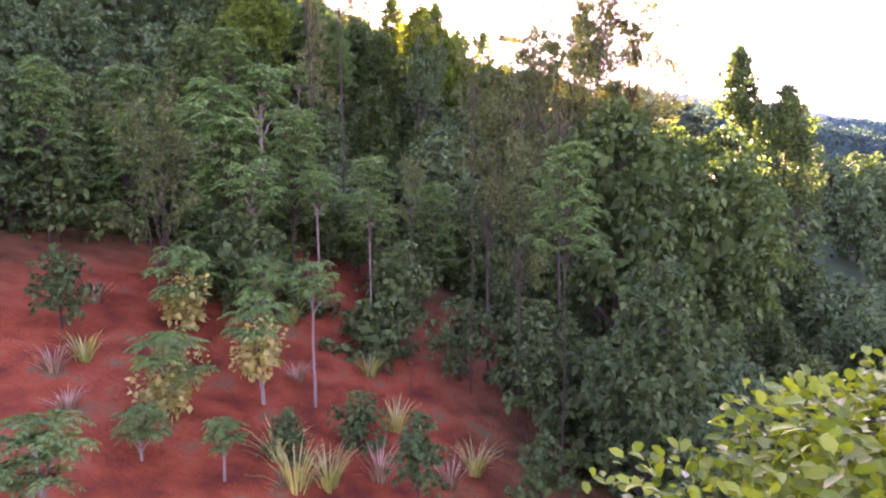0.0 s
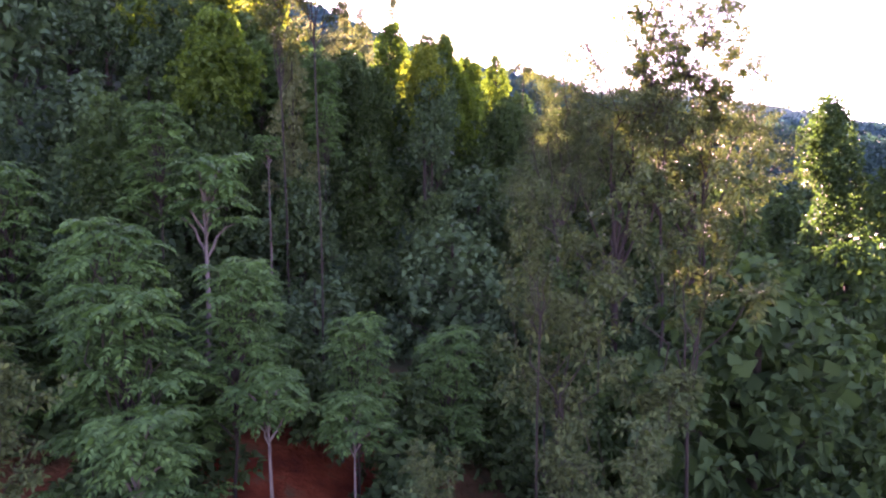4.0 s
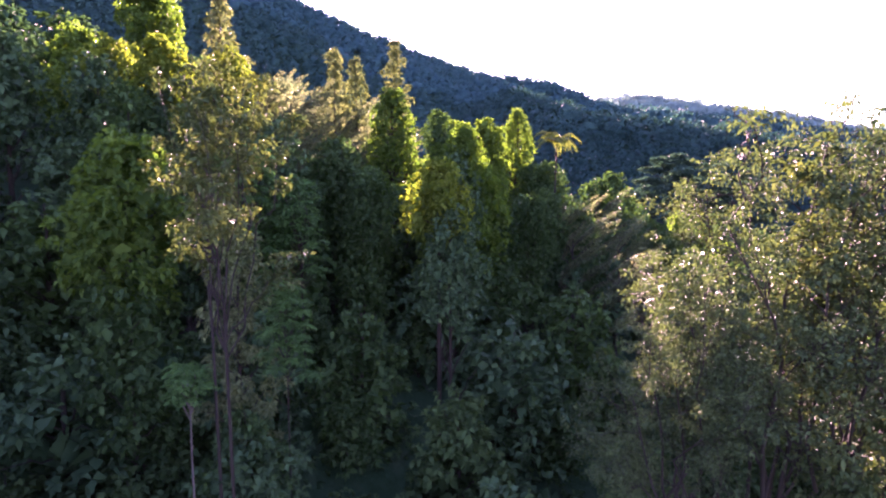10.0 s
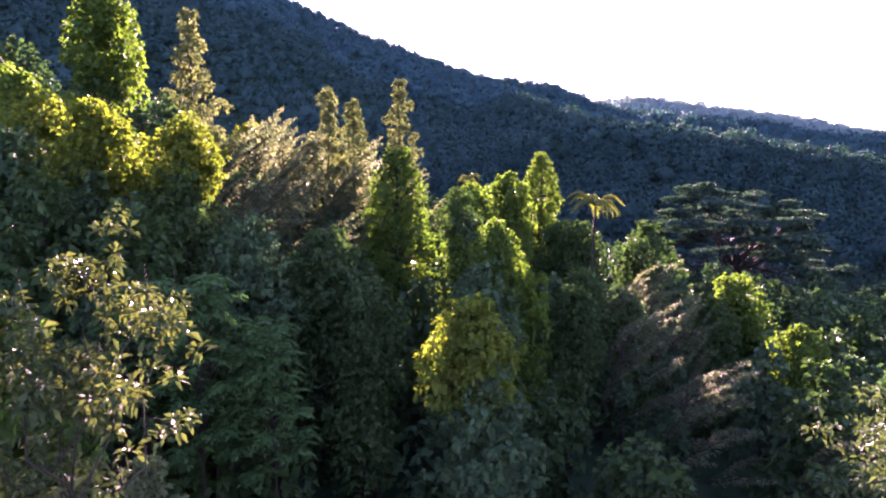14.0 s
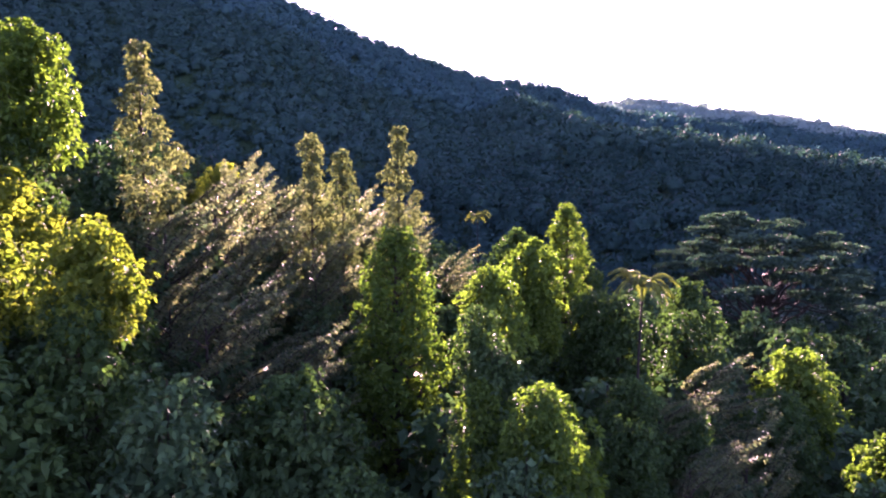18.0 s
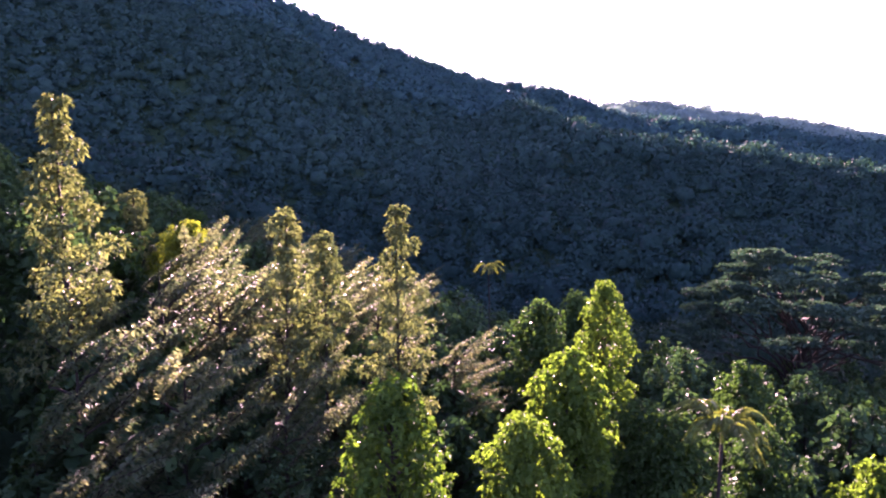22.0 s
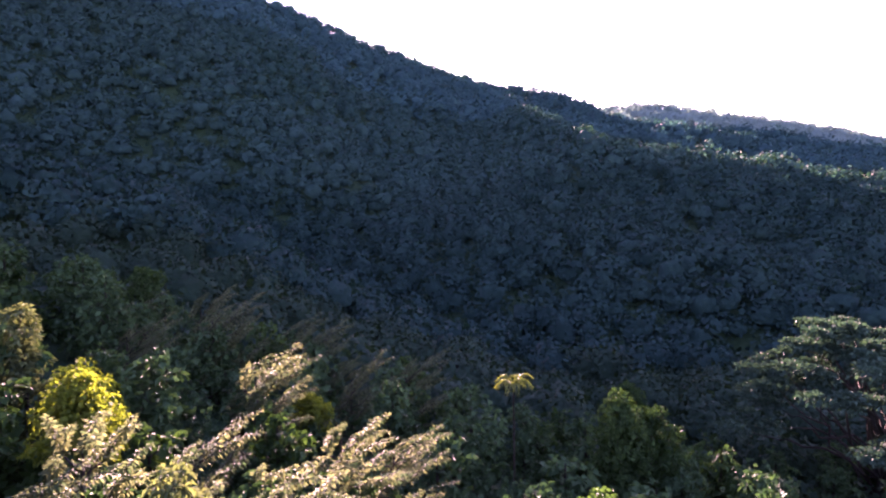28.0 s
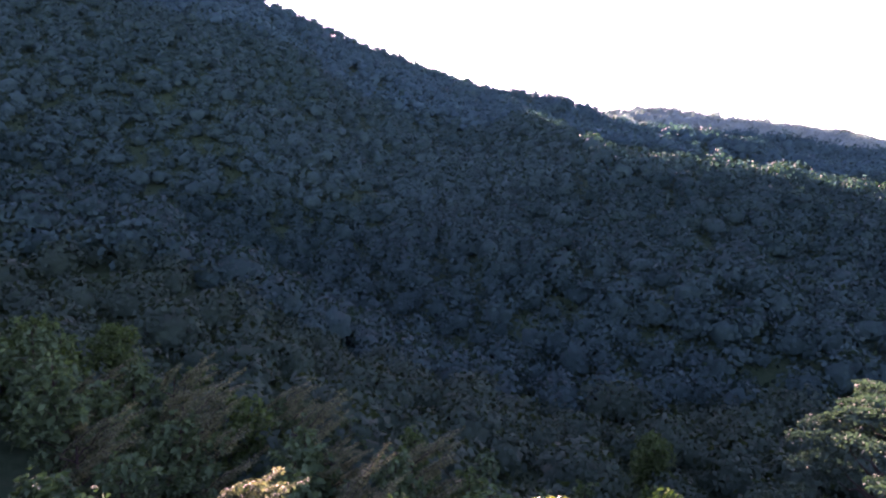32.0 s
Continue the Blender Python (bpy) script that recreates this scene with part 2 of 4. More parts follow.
def height(x, y):
    """Height of the ground, for numbers or arrays."""
    x, y = np.asarray(x, float), np.asarray(y, float)
    side = np.where(x < 12, -0.31 * x, -0.31 * 12 - 0.16 * (x - 12))
    side = np.where(x < -45, 0.31 * 45 + 0.1 * (-45 - x), side)
    drop = 0.25 * np.logaddexp(0, (y - 92) / 9) * 9
    back = np.where(y < 0, 0.03 * y, 0.125 * np.minimum(y, 260))
    h = -2.5 + back + side - drop
    h = h + 4.5 * (1 / (1 + np.exp(np.clip((42 - y) / 3.5, -60, 60))) - 1 / (1 + np.exp(np.clip((112 - y) / 5.0, -60, 60))))
    h = np.maximum(h, -9 + 0.02 * np.abs(x)) + 0.25 * wave(x, y, 7.0, 0.4)
    for line, foot, lump in ((MOUNTAIN, 400.0, 5.0), (SPUR, 150.0, 3.0), (FAR_RIDGE, 420.0, 4.0), (BLUE_RIDGE, 900.0, 14.0), (LEFT_SPUR, 105.0, 2.0)):
        d, z = crest(line, x, y)
        gully = lump * wave(x, y, 38.0 if lump < 10 else 160.0, lump) * np.clip(d / 60, 0, 1)
        h = smooth_max(h, z * (1 - d / foot) + gully, 2.5)
    return h


def mesh_of(name, verts, faces, material, sides=None):
    """A mesh from arrays of places and of equal-sided faces."""
    me = bpy.data.meshes.new(name)
    verts, faces = np.asarray(verts, np.float32), np.asarray(faces, np.int32)
    n, k = faces.shape
    me.vertices.add(len(verts))
    me.vertices.foreach_set("co", verts.ravel())
    me.loops.add(n * k)
    me.loops.foreach_set("vertex_index", faces.ravel())
    me.polygons.add(n)
    me.polygons.foreach_set("loop_start", np.arange(0, n * k, k, dtype=np.int32))
    me.update(calc_edges=True)
    me.materials.append(material)
    return me


def soft_normals(me, normals):
    """Free normals, one for each vertex."""
    at = me.attributes.new("custom_normal", "FLOAT_VECTOR", "POINT")
    at.data.foreach_set("vector", np.asarray(normals, np.float32).ravel())
    return me


def smooth(me):
    me.polygons.foreach_set("use_smooth", np.ones(len(me.polygons), bool))
    return me


def part(name, me, parent, label=""):
    ob = new(name, me)
    ob.parent = parent
    return tagged(ob, label)


def build_ground():
    radii = np.concatenate([np.arange(0.6, 60, 0.9), np.geomspace(60, 4800, 150)])
    turns = np.concatenate([np.linspace(-52, 52, 210), np.linspace(54, 306, 84)])
    r, a = np.meshgrid(radii, np.radians(turns), indexing="ij")
    x, y = -3 + r * np.sin(a), 6 + r * np.cos(a)
    z = height(x, y)
    verts = np.stack([x, y, z], -1).reshape(-1, 3)
    n, k = len(radii), len(turns)
    i, j = np.meshgrid(np.arange(n - 1), np.arange(k), indexing="ij")
    j2 = (j + 1) % k
    faces = np.stack([i * k + j, (i + 1) * k + j, (i + 1) * k + j2, i * k + j2], -1).reshape(-1, 4)[:, ::-1]
    verts = np.vstack([verts, [(-3, 6, float(height(-3, 6)))]])
    ob = new("ground", smooth(mesh_of("ground", verts, faces, GROUND)))
    bm = bmesh.new()
    bm.from_mesh(ob.data)
    bm.verts.ensure_lookup_table()
    hub = bm.verts[len(verts) - 1]
    for q in range(k):
        bm.faces.new((bm.verts[(q + 1) % k], bm.verts[q], hub))
    bm.to_mesh(ob.data)
    bm.free()
    return tagged(ob, "red laterite soil slope turning to leafy forest floor", "ground", kind="structure")


build_ground()


# ---- leaves, limbs and trees ----
def unit(v):
    return v / np.maximum(np.linalg.norm(v, axis=-1, keepdims=True), 1e-9)


def blades(rng, at, way, length, width, droop=0.25):
    """Folded leaf blades: places, directions, lengths and widths, as one array of places and faces."""
    n = len(at)
    way = unit(way)
    side = unit(np.cross(way, rng.normal(size=(n, 3)) * 0.5 + (0, 0, 1)))
    up = np.cross(side, way)
    length, width = np.broadcast_to(length, n)[:, None], np.broadcast_to(width, n)[:, None]
    mid = at + way * length * 0.5
    tip = at + way * length - np.array((0, 0, 1)) * length * droop
    v = np.stack([at, mid + side * width * 0.5 + up * width * 0.16, tip, mid - side * width * 0.5 + up * width * 0.16], 1).reshape(-1, 3)
    b = np.arange(n)[:, None] * 4
    return v, np.concatenate([b + (0, 1, 2), b + (0, 2, 3)], 0)


def ovals(rng, at, way, length, width, droop=0.25):
    """Oval leaves, folded along the midrib, each of six points."""
    n = len(at)
    way = unit(way)
    side = unit(np.cross(way, rng.normal(size=(n, 3)) * 0.5 + (0, 0, 1)))
    up = np.cross(side, way)
    length, width = np.broadcast_to(length, n)[:, None], np.broadcast_to(width, n)[:, None]
    sag = np.array((0, 0, 1)) * length * droop
    near, far, tip = at + way * length * 0.32 - sag * 0.1, at + way * length * 0.74 - sag * 0.5, at + way * length - sag
    out, fold = side * width * 0.5, up * width * 0.14
    v = np.stack([at, near + out + fold, far + out * 0.86 + fold, tip, far - out * 0.86 + fold, near - out + fold], 1).reshape(-1, 3)
    b = np.arange(n)[:, None] * 6
    return v, np.concatenate([b + (0, 1, 2), b + (0, 2, 3), b + (0, 3, 4), b + (0, 4, 5)], 0)


def ball_of(level):
    """Places and triangles of a unit ball."""
    bm = bmesh.new()
    bmesh.ops.create_icosphere(bm, subdivisions=level, radius=1.0)
    v, f = np.array([q.co[:] for q in bm.verts]), np.array([[w.index for w in q.verts] for q in bm.faces])
    bm.free()
    return v, f


BALL = ball_of(1)


def thick(rng, centre, radii, count, size):
    """The crowded inside of a mass of leaves: large crossing blades round its middle."""
    way = unit(rng.normal(size=(count, 3)))
    at = centre + way * np.asarray(radii) * rng.uniform(0.2, 0.75, (count, 1))
    lean = unit(rng.normal(size=(count, 3)))
    return blades(rng, at - lean * size * 0.5, lean, size * rng.uniform(0.7, 1.2, count), size * 0.75, 0.1)


def tube(points, radii, sides=6):
    """A tapered stem along points."""
    p = np.asarray(points, float)
    d = unit(np.gradient(p, axis=0))
    a = unit(np.cross(d, (0.31, 0.87, 0.12)))
    b = np.cross(d, a)
    ring = np.linspace(0, 2 * np.pi, sides, endpoint=False)
    v = p[:, None] + (a[:, None] * np.cos(ring)[:, None] + b[:, None] * np.sin(ring)[:, None]) * np.asarray(radii)[:, None, None]
    n = len(p)
    i, j = np.meshgrid(np.arange(n - 1), np.arange(sides), indexing="ij")
    f = np.stack([i * sides + j, i * sides + (j + 1) % sides, (i + 1) * sides + (j + 1) % sides, (i + 1) * sides + j], -1).reshape(-1, 4)
    return v.reshape(-1, 3), f


def joined(pieces):
    vs, fs, at = [], [], 0
    for v, f in pieces:
        vs.append(v)
        fs.append(f + at)
        at += len(v)
    return np.concatenate(vs), np.concatenate(fs)


def bent(rng, a, b, bow, steps=7, wobble=0.04):
    """A bowed line from a to b, lifted by bow in the middle."""
    s = np.linspace(0, 1, steps)[:, None]
    a, b = np.asarray(a, float), np.asarray(b, float)
    line = a + (b - a) * s
    line[:, 2:] += bow * np.sin(s * np.pi) * 1.0
    span = np.linalg.norm(b - a)
    line[1:-1] += rng.normal(size=(steps - 2, 3)) * wobble * span
    return line


def clump(rng, centre, radius, count, length, width, lift=0.25, squash=0.75, fill=0.6, leaf_of=blades):
    """Leaves round a bough end, thicker towards the outside."""
    way = unit(rng.normal(size=(count, 3)) + (0, 0, lift))
    r = radius * (fill + (1 - fill) * rng.random((count, 1)) ** 0.5) * (0.75 + 0.35 * rng.random((count, 1)))
    at = centre + way * r * (1, 1, squash)
    lean = way * 0.8 + rng.normal(size=(count, 3)) * 0.55 + (0, 0, 0.1)
    size = rng.uniform(0.65, 1.25, count)
    return leaf_of(rng, at, lean, length * size, width * size)


def tufts(rng, centre, radius, count, length, width, squash=0.75, each=5):
    """Leaves in small star-shaped tufts over the outside of a bough."""
    n = max(4, count // each)
    way = unit(rng.normal(size=(n, 3)) + (0, 0, 0.3))
    at = centre + way * radius * rng.uniform(0.72, 1.12, (n, 1)) * (1, 1, squash)
    out = unit(way + (0, 0, 0.35))
    lean = unit(np.repeat(out, each, 0) * 0.55 + rng.normal(size=(n * each, 3)) * 0.75)
    size = rng.uniform(0.7, 1.2, n * each)
    return blades(rng, np.repeat(at, each, 0), lean, length * size, width * size, 0.3)


def stem_part(name, points, radii, parent, material, sides=7, label=""):
    v, f = tube(points, radii, sides)
    return part(name, smooth(mesh_of(name, v, f, material)), parent, label)


def tree(kind, rng, high, wide, crown_from, boughs, leaf, count, length, width, shape, bark=None, trunk_r=0.16, bough_r=0.5, whole=False, puff=0.2, spread=(0.72, 1.05), core=0.7, heart_size=0.55, grain=0.8, lean=0.03, squash=0.75, leaf_of=None):
    """A tree: tapered trunk, bowed limbs, and a crown of leafy boughs round a dark heart. shape(s) is the crown's half-width at s, 0 at its foot, 1 at its top."""
    bark = bark or BARK
    top = new(kind)
    foot = crown_from * high
    s = np.linspace(0, 1, 9)
    trunk = np.stack([np.cumsum(rng.normal(size=9)) * lean * high / 9, np.cumsum(rng.normal(size=9)) * lean * high / 9, s * high * 0.95], 1)
    trunk[:, :2] -= trunk[0, :2]
    trunk[0, 2] = -0.6
    wood = [tube(trunk, trunk_r * (1.15 - s) ** 0.8, 7)]
    if not whole:
        stem_part("trunk", trunk, trunk_r * (1.15 - s) ** 0.8, top, bark)
    pieces = []
    for k in range(boughs):
        u = (k + rng.uniform(0.15, 0.85)) / boughs
        z = foot + u * (high - foot) * 0.97
        turn = k * 2.4 + rng.uniform(-0.4, 0.4)
        reach = wide / 2 * shape(u) * rng.uniform(*spread)
        axis = np.array([np.interp(z, trunk[:, 2], trunk[:, 0]), np.interp(z, trunk[:, 2], trunk[:, 1]), 0])
        ball = wide / 2 * (puff + 0.12 * shape(u)) * rng.uniform(0.75, 1.25)
        reach = max(0.0, reach - 0.55 * ball)
        end = axis + np.array((math.cos(turn) * reach, math.sin(turn) * reach, z - 0.4 * ball))
        start_z = max(0.12 * high, z - reach * rng.uniform(0.5, 1.1) - 0.04 * high)
        start = np.array([np.interp(start_z, trunk[:, 2], trunk[:, 0]), np.interp(start_z, trunk[:, 2], trunk[:, 1]), start_z])
        line = bent(rng, start, end, 0.12 * reach)
        taper = np.linspace(trunk_r * bough_r * (1.1 - 0.7 * u), trunk_r * 0.07, 7)
        if whole:
            wood.append(tube(line, taper, 4))
        else:
            v, f = tube(line, taper, 5)
            part("limb", smooth(mesh_of("limb", v, f, bark)), top)
        share = max(8, int(count / boughs * (0.6 + 0.5 * shape(u))))
        if leaf_of:
            pieces.append(clump(rng, end, ball, share, length, width, 0.25, squash, 0.6, leaf_of))
        else:
            pieces.append(tufts(rng, end, ball, share * 3 // 4, length, width, squash))
            place = start + (end - start) * 0.68 + rng.normal(size=3) * ball * 0.3 + (0, 0, 0.08 * reach)
            pieces.append(tufts(rng, place, ball * 0.8, share // 4, length, width, squash))
        if core:
            pieces.append(thick(rng, end, (ball * core, ball * core, ball * core * squash), int(10 / grain**2), ball * core * grain))
    if whole:
        v, f = joined(wood)
        part("trunk", smooth(mesh_of("trunk", v, f, bark)), top)
    if heart_size:
        mid = foot + 0.46 * (high - foot)
        r = wide / 2 * heart_size
        pieces.append(thick(rng, np.array((np.interp(mid, trunk[:, 2], trunk[:, 0]), np.interp(mid, trunk[:, 2], trunk[:, 1]), mid)), (r, r, 0.45 * (high - foot)), int(58 / grain**2), r * 0.7 * grain))
    v, f = joined(pieces)
    part("crown", mesh_of("crown", v, f, LEAF[leaf]), top)
    return top


def open_tree(kind, rng, high, wide, mains, subs, tips, leaves, leaf, length, width, fork=0.34, trunk_r=0.2, low=0.45):
    """A tree whose trunk forks low into long rising limbs, each with its own branchlets and loose sprays of leaves."""
    top = new(kind)
    s = np.linspace(0, 1, 6)
    trunk = np.stack([np.cumsum(rng.normal(size=6)) * 0.06, np.cumsum(rng.normal(size=6)) * 0.06, s * high * fork], 1)
    trunk[0] = (0, 0, -0.6)
    stem_part("trunk", trunk, trunk_r * (1.1 - 0.35 * s), top, BARK, 8)
    for k in range(mains):
        u = (k + 0.5) / mains
        turn = k * 2.4 + rng.uniform(-0.35, 0.35)
        if k % 5 < 3:
            reach, z = wide / 2 * (0.1 + 0.85 * math.sqrt(u)) * rng.uniform(0.85, 1.05), high * rng.uniform(0.86, 0.98)
        else:
            reach, z = wide / 2 * (0.45 + 0.5 * u) * rng.uniform(0.85, 1.05), high * rng.uniform(low, 0.8)
        end = np.array((math.cos(turn) * reach, math.sin(turn) * reach, z))
        start = trunk[-1] - (0, 0, rng.uniform(0, 0.14) * high)
        main = bent(rng, start, end, 0.06 * high * (0.5 - u), 9, 0.03)
        wood, sprays = [tube(main, np.linspace(trunk_r * 0.48, trunk_r * 0.08, 9), 6)], []
        for q in range(subs):
            w = rng.uniform(0.4, 1.0)
            p = np.array([np.interp(w * 8, np.arange(9), main[:, c]) for c in range(3)])
            out = unit(rng.normal(size=3) * (1, 1, 0.6) + unit(main[-1] - main[0]) * 0.7)
            e = p + out * wide * rng.uniform(0.09, 0.2)
            wood.append(tube(bent(rng, p, e, 0.12, 5), np.linspace(trunk_r * 0.13, trunk_r * 0.04, 5), 4))
            for _ in range(tips):
                c = p + (e - p) * rng.uniform(0.45, 1.0) + rng.normal(size=3) * wide * 0.045
                wood.append(tube(bent(rng, p + (e - p) * 0.5, c, 0.03, 4), np.linspace(trunk_r * 0.06, trunk_r * 0.02, 4), 3))
                sprays.append(clump(rng, c, wide * rng.uniform(0.03, 0.052), leaves, length, width, 0.1, 0.6, 0.1))
        v, f = joined(wood)
        limb = part("limb", smooth(mesh_of("limb", v, f, BARK)), top)
        v, f = joined(sprays)
        part("foliage", mesh_of("foliage", v, f, LEAF[leaf]), limb)
    return top


def dome(u):
    return min(1.0, 0.62 + 1.1 * u) * math.sqrt(max(0.08, 1 - u**2.4))


def cone(u):
    return max(0.12, 1.0 - 0.85 * u) * min(1.0, 0.5 + 2 * u)


def pillar(u):
    return min(1.0, 0.55 + 1.6 * u) * math.sqrt(max(0.05, 1 - u**3))


def plume(rng, base, tip, bow, leaf_len, rows):
    """A leafy branch like a bottle brush: leaves in whorls along a rising, arching stem."""
    line = bent(rng, base, tip, bow, 12, 0.012)
    s = np.linspace(0.04, 1, rows)
    at = np.stack([np.interp(s, np.linspace(0, 1, 12), line[:, c]) for c in range(3)], 1)
    way = unit(np.gradient(at, axis=0))
    a = unit(np.cross(way, (0.2, 0.1, 1)))
    b = np.cross(way, a)
    each = 5
    ang = np.array([0.35, -0.35, math.pi - 0.35, math.pi + 0.35, math.pi / 2])
    out = (a[:, None] * np.cos(ang)[:, None] + b[:, None] * np.sin(ang)[:, None]).reshape(-1, 3)
    wy = np.repeat(way, each, 0)
    p = np.repeat(at, each, 0) + rng.normal(size=(rows * each, 3)) * 0.03
    size = leaf_len * np.repeat(np.interp(s, [0.18, 0.45, 1], [0.8, 1.0, 0.45]), each) * rng.uniform(0.75, 1.15, rows * each)
    v, f = blades(rng, p, out * 0.95 + wy * 0.35, size, size * 0.32, 0.12)
    stem, sf = tube(line, np.linspace(0.035, 0.008, 12), 4)
    return (v, f), (stem, sf)


def plume_tree(rng, high, wide, branches, leaf="plume", bias=(0.35, 0.0)):
    top = new("feathery_tree")
    s = np.linspace(0, 1, 8)
    trunk = np.stack([np.cumsum(rng.normal(size=8)) * 0.05, np.cumsum(rng.normal(size=8)) * 0.05, s * high * 0.8], 1)
    trunk[0, 2] = -0.6
    stem_part("trunk", trunk, 0.16 * (1.2 - s), top, BARK)
    for k in range(branches):
        u = (k + 0.5) / branches
        turn = k * 2.4 + rng.uniform(-0.3, 0.3)
        z0 = high * (0.2 + 0.5 * u)
        reach = wide / 2 * (1.0 - 0.62 * u) * rng.uniform(0.7, 1.1)
        start = np.array([np.interp(z0, trunk[:, 2], trunk[:, 0]), np.interp(z0, trunk[:, 2], trunk[:, 1]), z0])
        knee = start + np.array((math.cos(turn) * reach * 0.55, math.sin(turn) * reach * 0.55, high * 0.05))
        stem_part("limb", bent(rng, start, knee, 0.1, 5), np.linspace(0.06, 0.03, 5), top, BARK, 5)
        for _ in range(2):
            fan = (knee[0] + rng.normal() * 0.5) / wide
            tip = knee + np.array((1.9 + 2.8 * fan + rng.uniform(0, 0.8), math.sin(turn) * reach * 0.35 + rng.normal() * 0.4, rng.uniform(1.2, 2.5)))
            (v, f), (sv, sf) = plume(rng, knee, tip, rng.uniform(0.05, 0.35), rng.uniform(0.3, 0.42), 27)
            branch = part("leafy_branch", mesh_of("leafy_branch", v, f, LEAF[leaf]), top)
            tagged(branch, kind="stuff")
            part("stem", mesh_of("stem", sv, sf, BARK), branch)
    v, f = joined([thick(rng, np.array((0, 0, high * 0.45)), (wide * 0.24, wide * 0.24, high * 0.28), 60, wide * 0.12)] + [clump(rng, np.array((rng.normal() * wide * 0.17, rng.normal() * wide * 0.17, high * rng.uniform(0.25, 0.58))), wide * 0.15, 90, 0.22, 0.11) for _ in range(8)])
    part("crown", mesh_of("crown", v, f, LEAF["teal"]), top)
    return top


def rosette_tree(rng, high, wide, heads, leaf="sapling", bark=None, skirt=0, low=0.62, blade=0.25):
    """A slim young tree with pinnate leaves spreading in tiers from a few heads."""
    top = new("sapling")
    bark = bark or PALE_BARK
    s = np.linspace(0, 1, 7)
    trunk = np.stack([np.cumsum(rng.normal(size=7)) * 0.02 * high / 3, np.cumsum(rng.normal(size=7)) * 0.02 * high / 3, s * high * 0.86], 1)
    trunk[0, 2] = -0.4
    stem_part("trunk", trunk, 0.045 * (1.25 - s), top, bark, 6)
    for k in range(heads):
        u = (k + 0.5) / heads
        turn, reach = k * 2.4, wide / 2 * rng.uniform(0.25, 0.62) * (1.1 - 0.6 * u)
        z = high * (low + (0.96 - low) * u)
        end = np.array((trunk[-2, 0] + math.cos(turn) * reach, trunk[-2, 1] + math.sin(turn) * reach, z))
        z0 = high * (low * 0.72 + 0.3 * u)
        start = np.array((np.interp(z0, trunk[:, 2], trunk[:, 0]), np.interp(z0, trunk[:, 2], trunk[:, 1]), z0))
        stem_part("limb", bent(rng, start, end, 0.05 * wide, 5), np.linspace(0.025, 0.012, 5), top, bark, 5)
        leaves = []
        for q in range(11):
            a = q * 2.4 + rng.uniform(-0.3, 0.3)
            long = wide * blade * rng.uniform(0.8, 1.2)
            tip = end + np.array((math.cos(a) * long, math.sin(a) * long, rng.uniform(-0.25, 0.3) * long))
            line = bent(rng, end, tip, 0.22 * long, 12, 0.01)
            way = unit(np.gradient(line, axis=0))
            across = unit(np.cross(way, (0, 0, 1)))
            for sgn in (-1, 1):
                pt = line[1:]
                leaves.append(blades(rng, pt, across[1:] * sgn + way[1:] * 0.5 - (0, 0, 0.1), long * 0.33 * np.interp(np.linspace(0, 1, 11), [0, 0.5, 1], [0.7, 1, 0.6]), long * 0.095, 0.2))
            leaves.append(blades(rng, line[-1:], way[-1:], long * 0.28, long * 0.1, 0.2))
        v, f = joined(leaves)
        part("leaf_whorl", mesh_of("leaf_whorl", v, f, LEAF[leaf]), top)
    if skirt:
        c = np.array((trunk[3, 0], trunk[3, 1], high * 0.55))
        v, f = joined([clump(rng, c + rng.normal(size=3) * wide * 0.13, wide * 0.2, 70, 0.16, 0.13, -0.2, 1.2, 0.3) for _ in range(skirt)])
        part("lower_leaves", mesh_of("lower_leaves", v, f, LEAF["coin"]), top, "yellowing round lower leaves")
    return top


def palm_tree(rng, high, wide):
    top = new("palm_tree")
    s = np.linspace(0, 1, 9)
    trunk = np.stack([0.02 * high * s**2, 0.015 * high * s, s * (high - wide * 0.22)], 1)
    trunk[0, 2] = -0.5
    stem_part("trunk", trunk, 0.1 * (1.1 - 0.3 * s), top, BARK, 8)
    head = trunk[-1]
    stem_part("crownshaft", np.stack([head, head + (0, 0, 0.45), head + (0, 0, 0.9)]), [0.08, 0.1, 0.05], top, LEAF["palm"], 8, "smooth green crownshaft")
    head = head + (0, 0, 0.8)
    for k in range(13):
        turn, rise = k * 2.4, rng.uniform(-0.1, 0.75)
        long = wide / 2 * rng.uniform(0.85, 1.1)
        tip = head + np.array((math.cos(turn) * long, math.sin(turn) * long, long * (rise - 0.35)))
        line = bent(rng, head, tip, long * 0.38, 14, 0.0)
        way = unit(np.gradient(line, axis=0))
        across = unit(np.cross(way, (0, 0, 1)))
        t = np.linspace(0.12, 1, 24)
        at = np.stack([np.interp(t, np.linspace(0, 1, 14), line[:, c]) for c in range(3)], 1)
        wy = np.stack([np.interp(t, np.linspace(0, 1, 14), way[:, c]) for c in range(3)], 1)
        ac = np.stack([np.interp(t, np.linspace(0, 1, 14), across[:, c]) for c in range(3)], 1)
        size = wide * 0.16 * np.interp(t, [0.1, 0.4, 1], [0.6, 1, 0.4])
        v, f = joined([blades(rng, at, ac * sg + wy * 0.7 - (0, 0, 0.25), size, size * 0.13, 0.3) for sg in (-1, 1)])
        frond = part("frond", mesh_of("frond", v, f, LEAF["palm"]), top)
        v, f = tube(line, np.linspace(0.03, 0.008, 14), 4)
        part("midrib", mesh_of("midrib", v, f, LEAF["palm"]), frond)
    return top


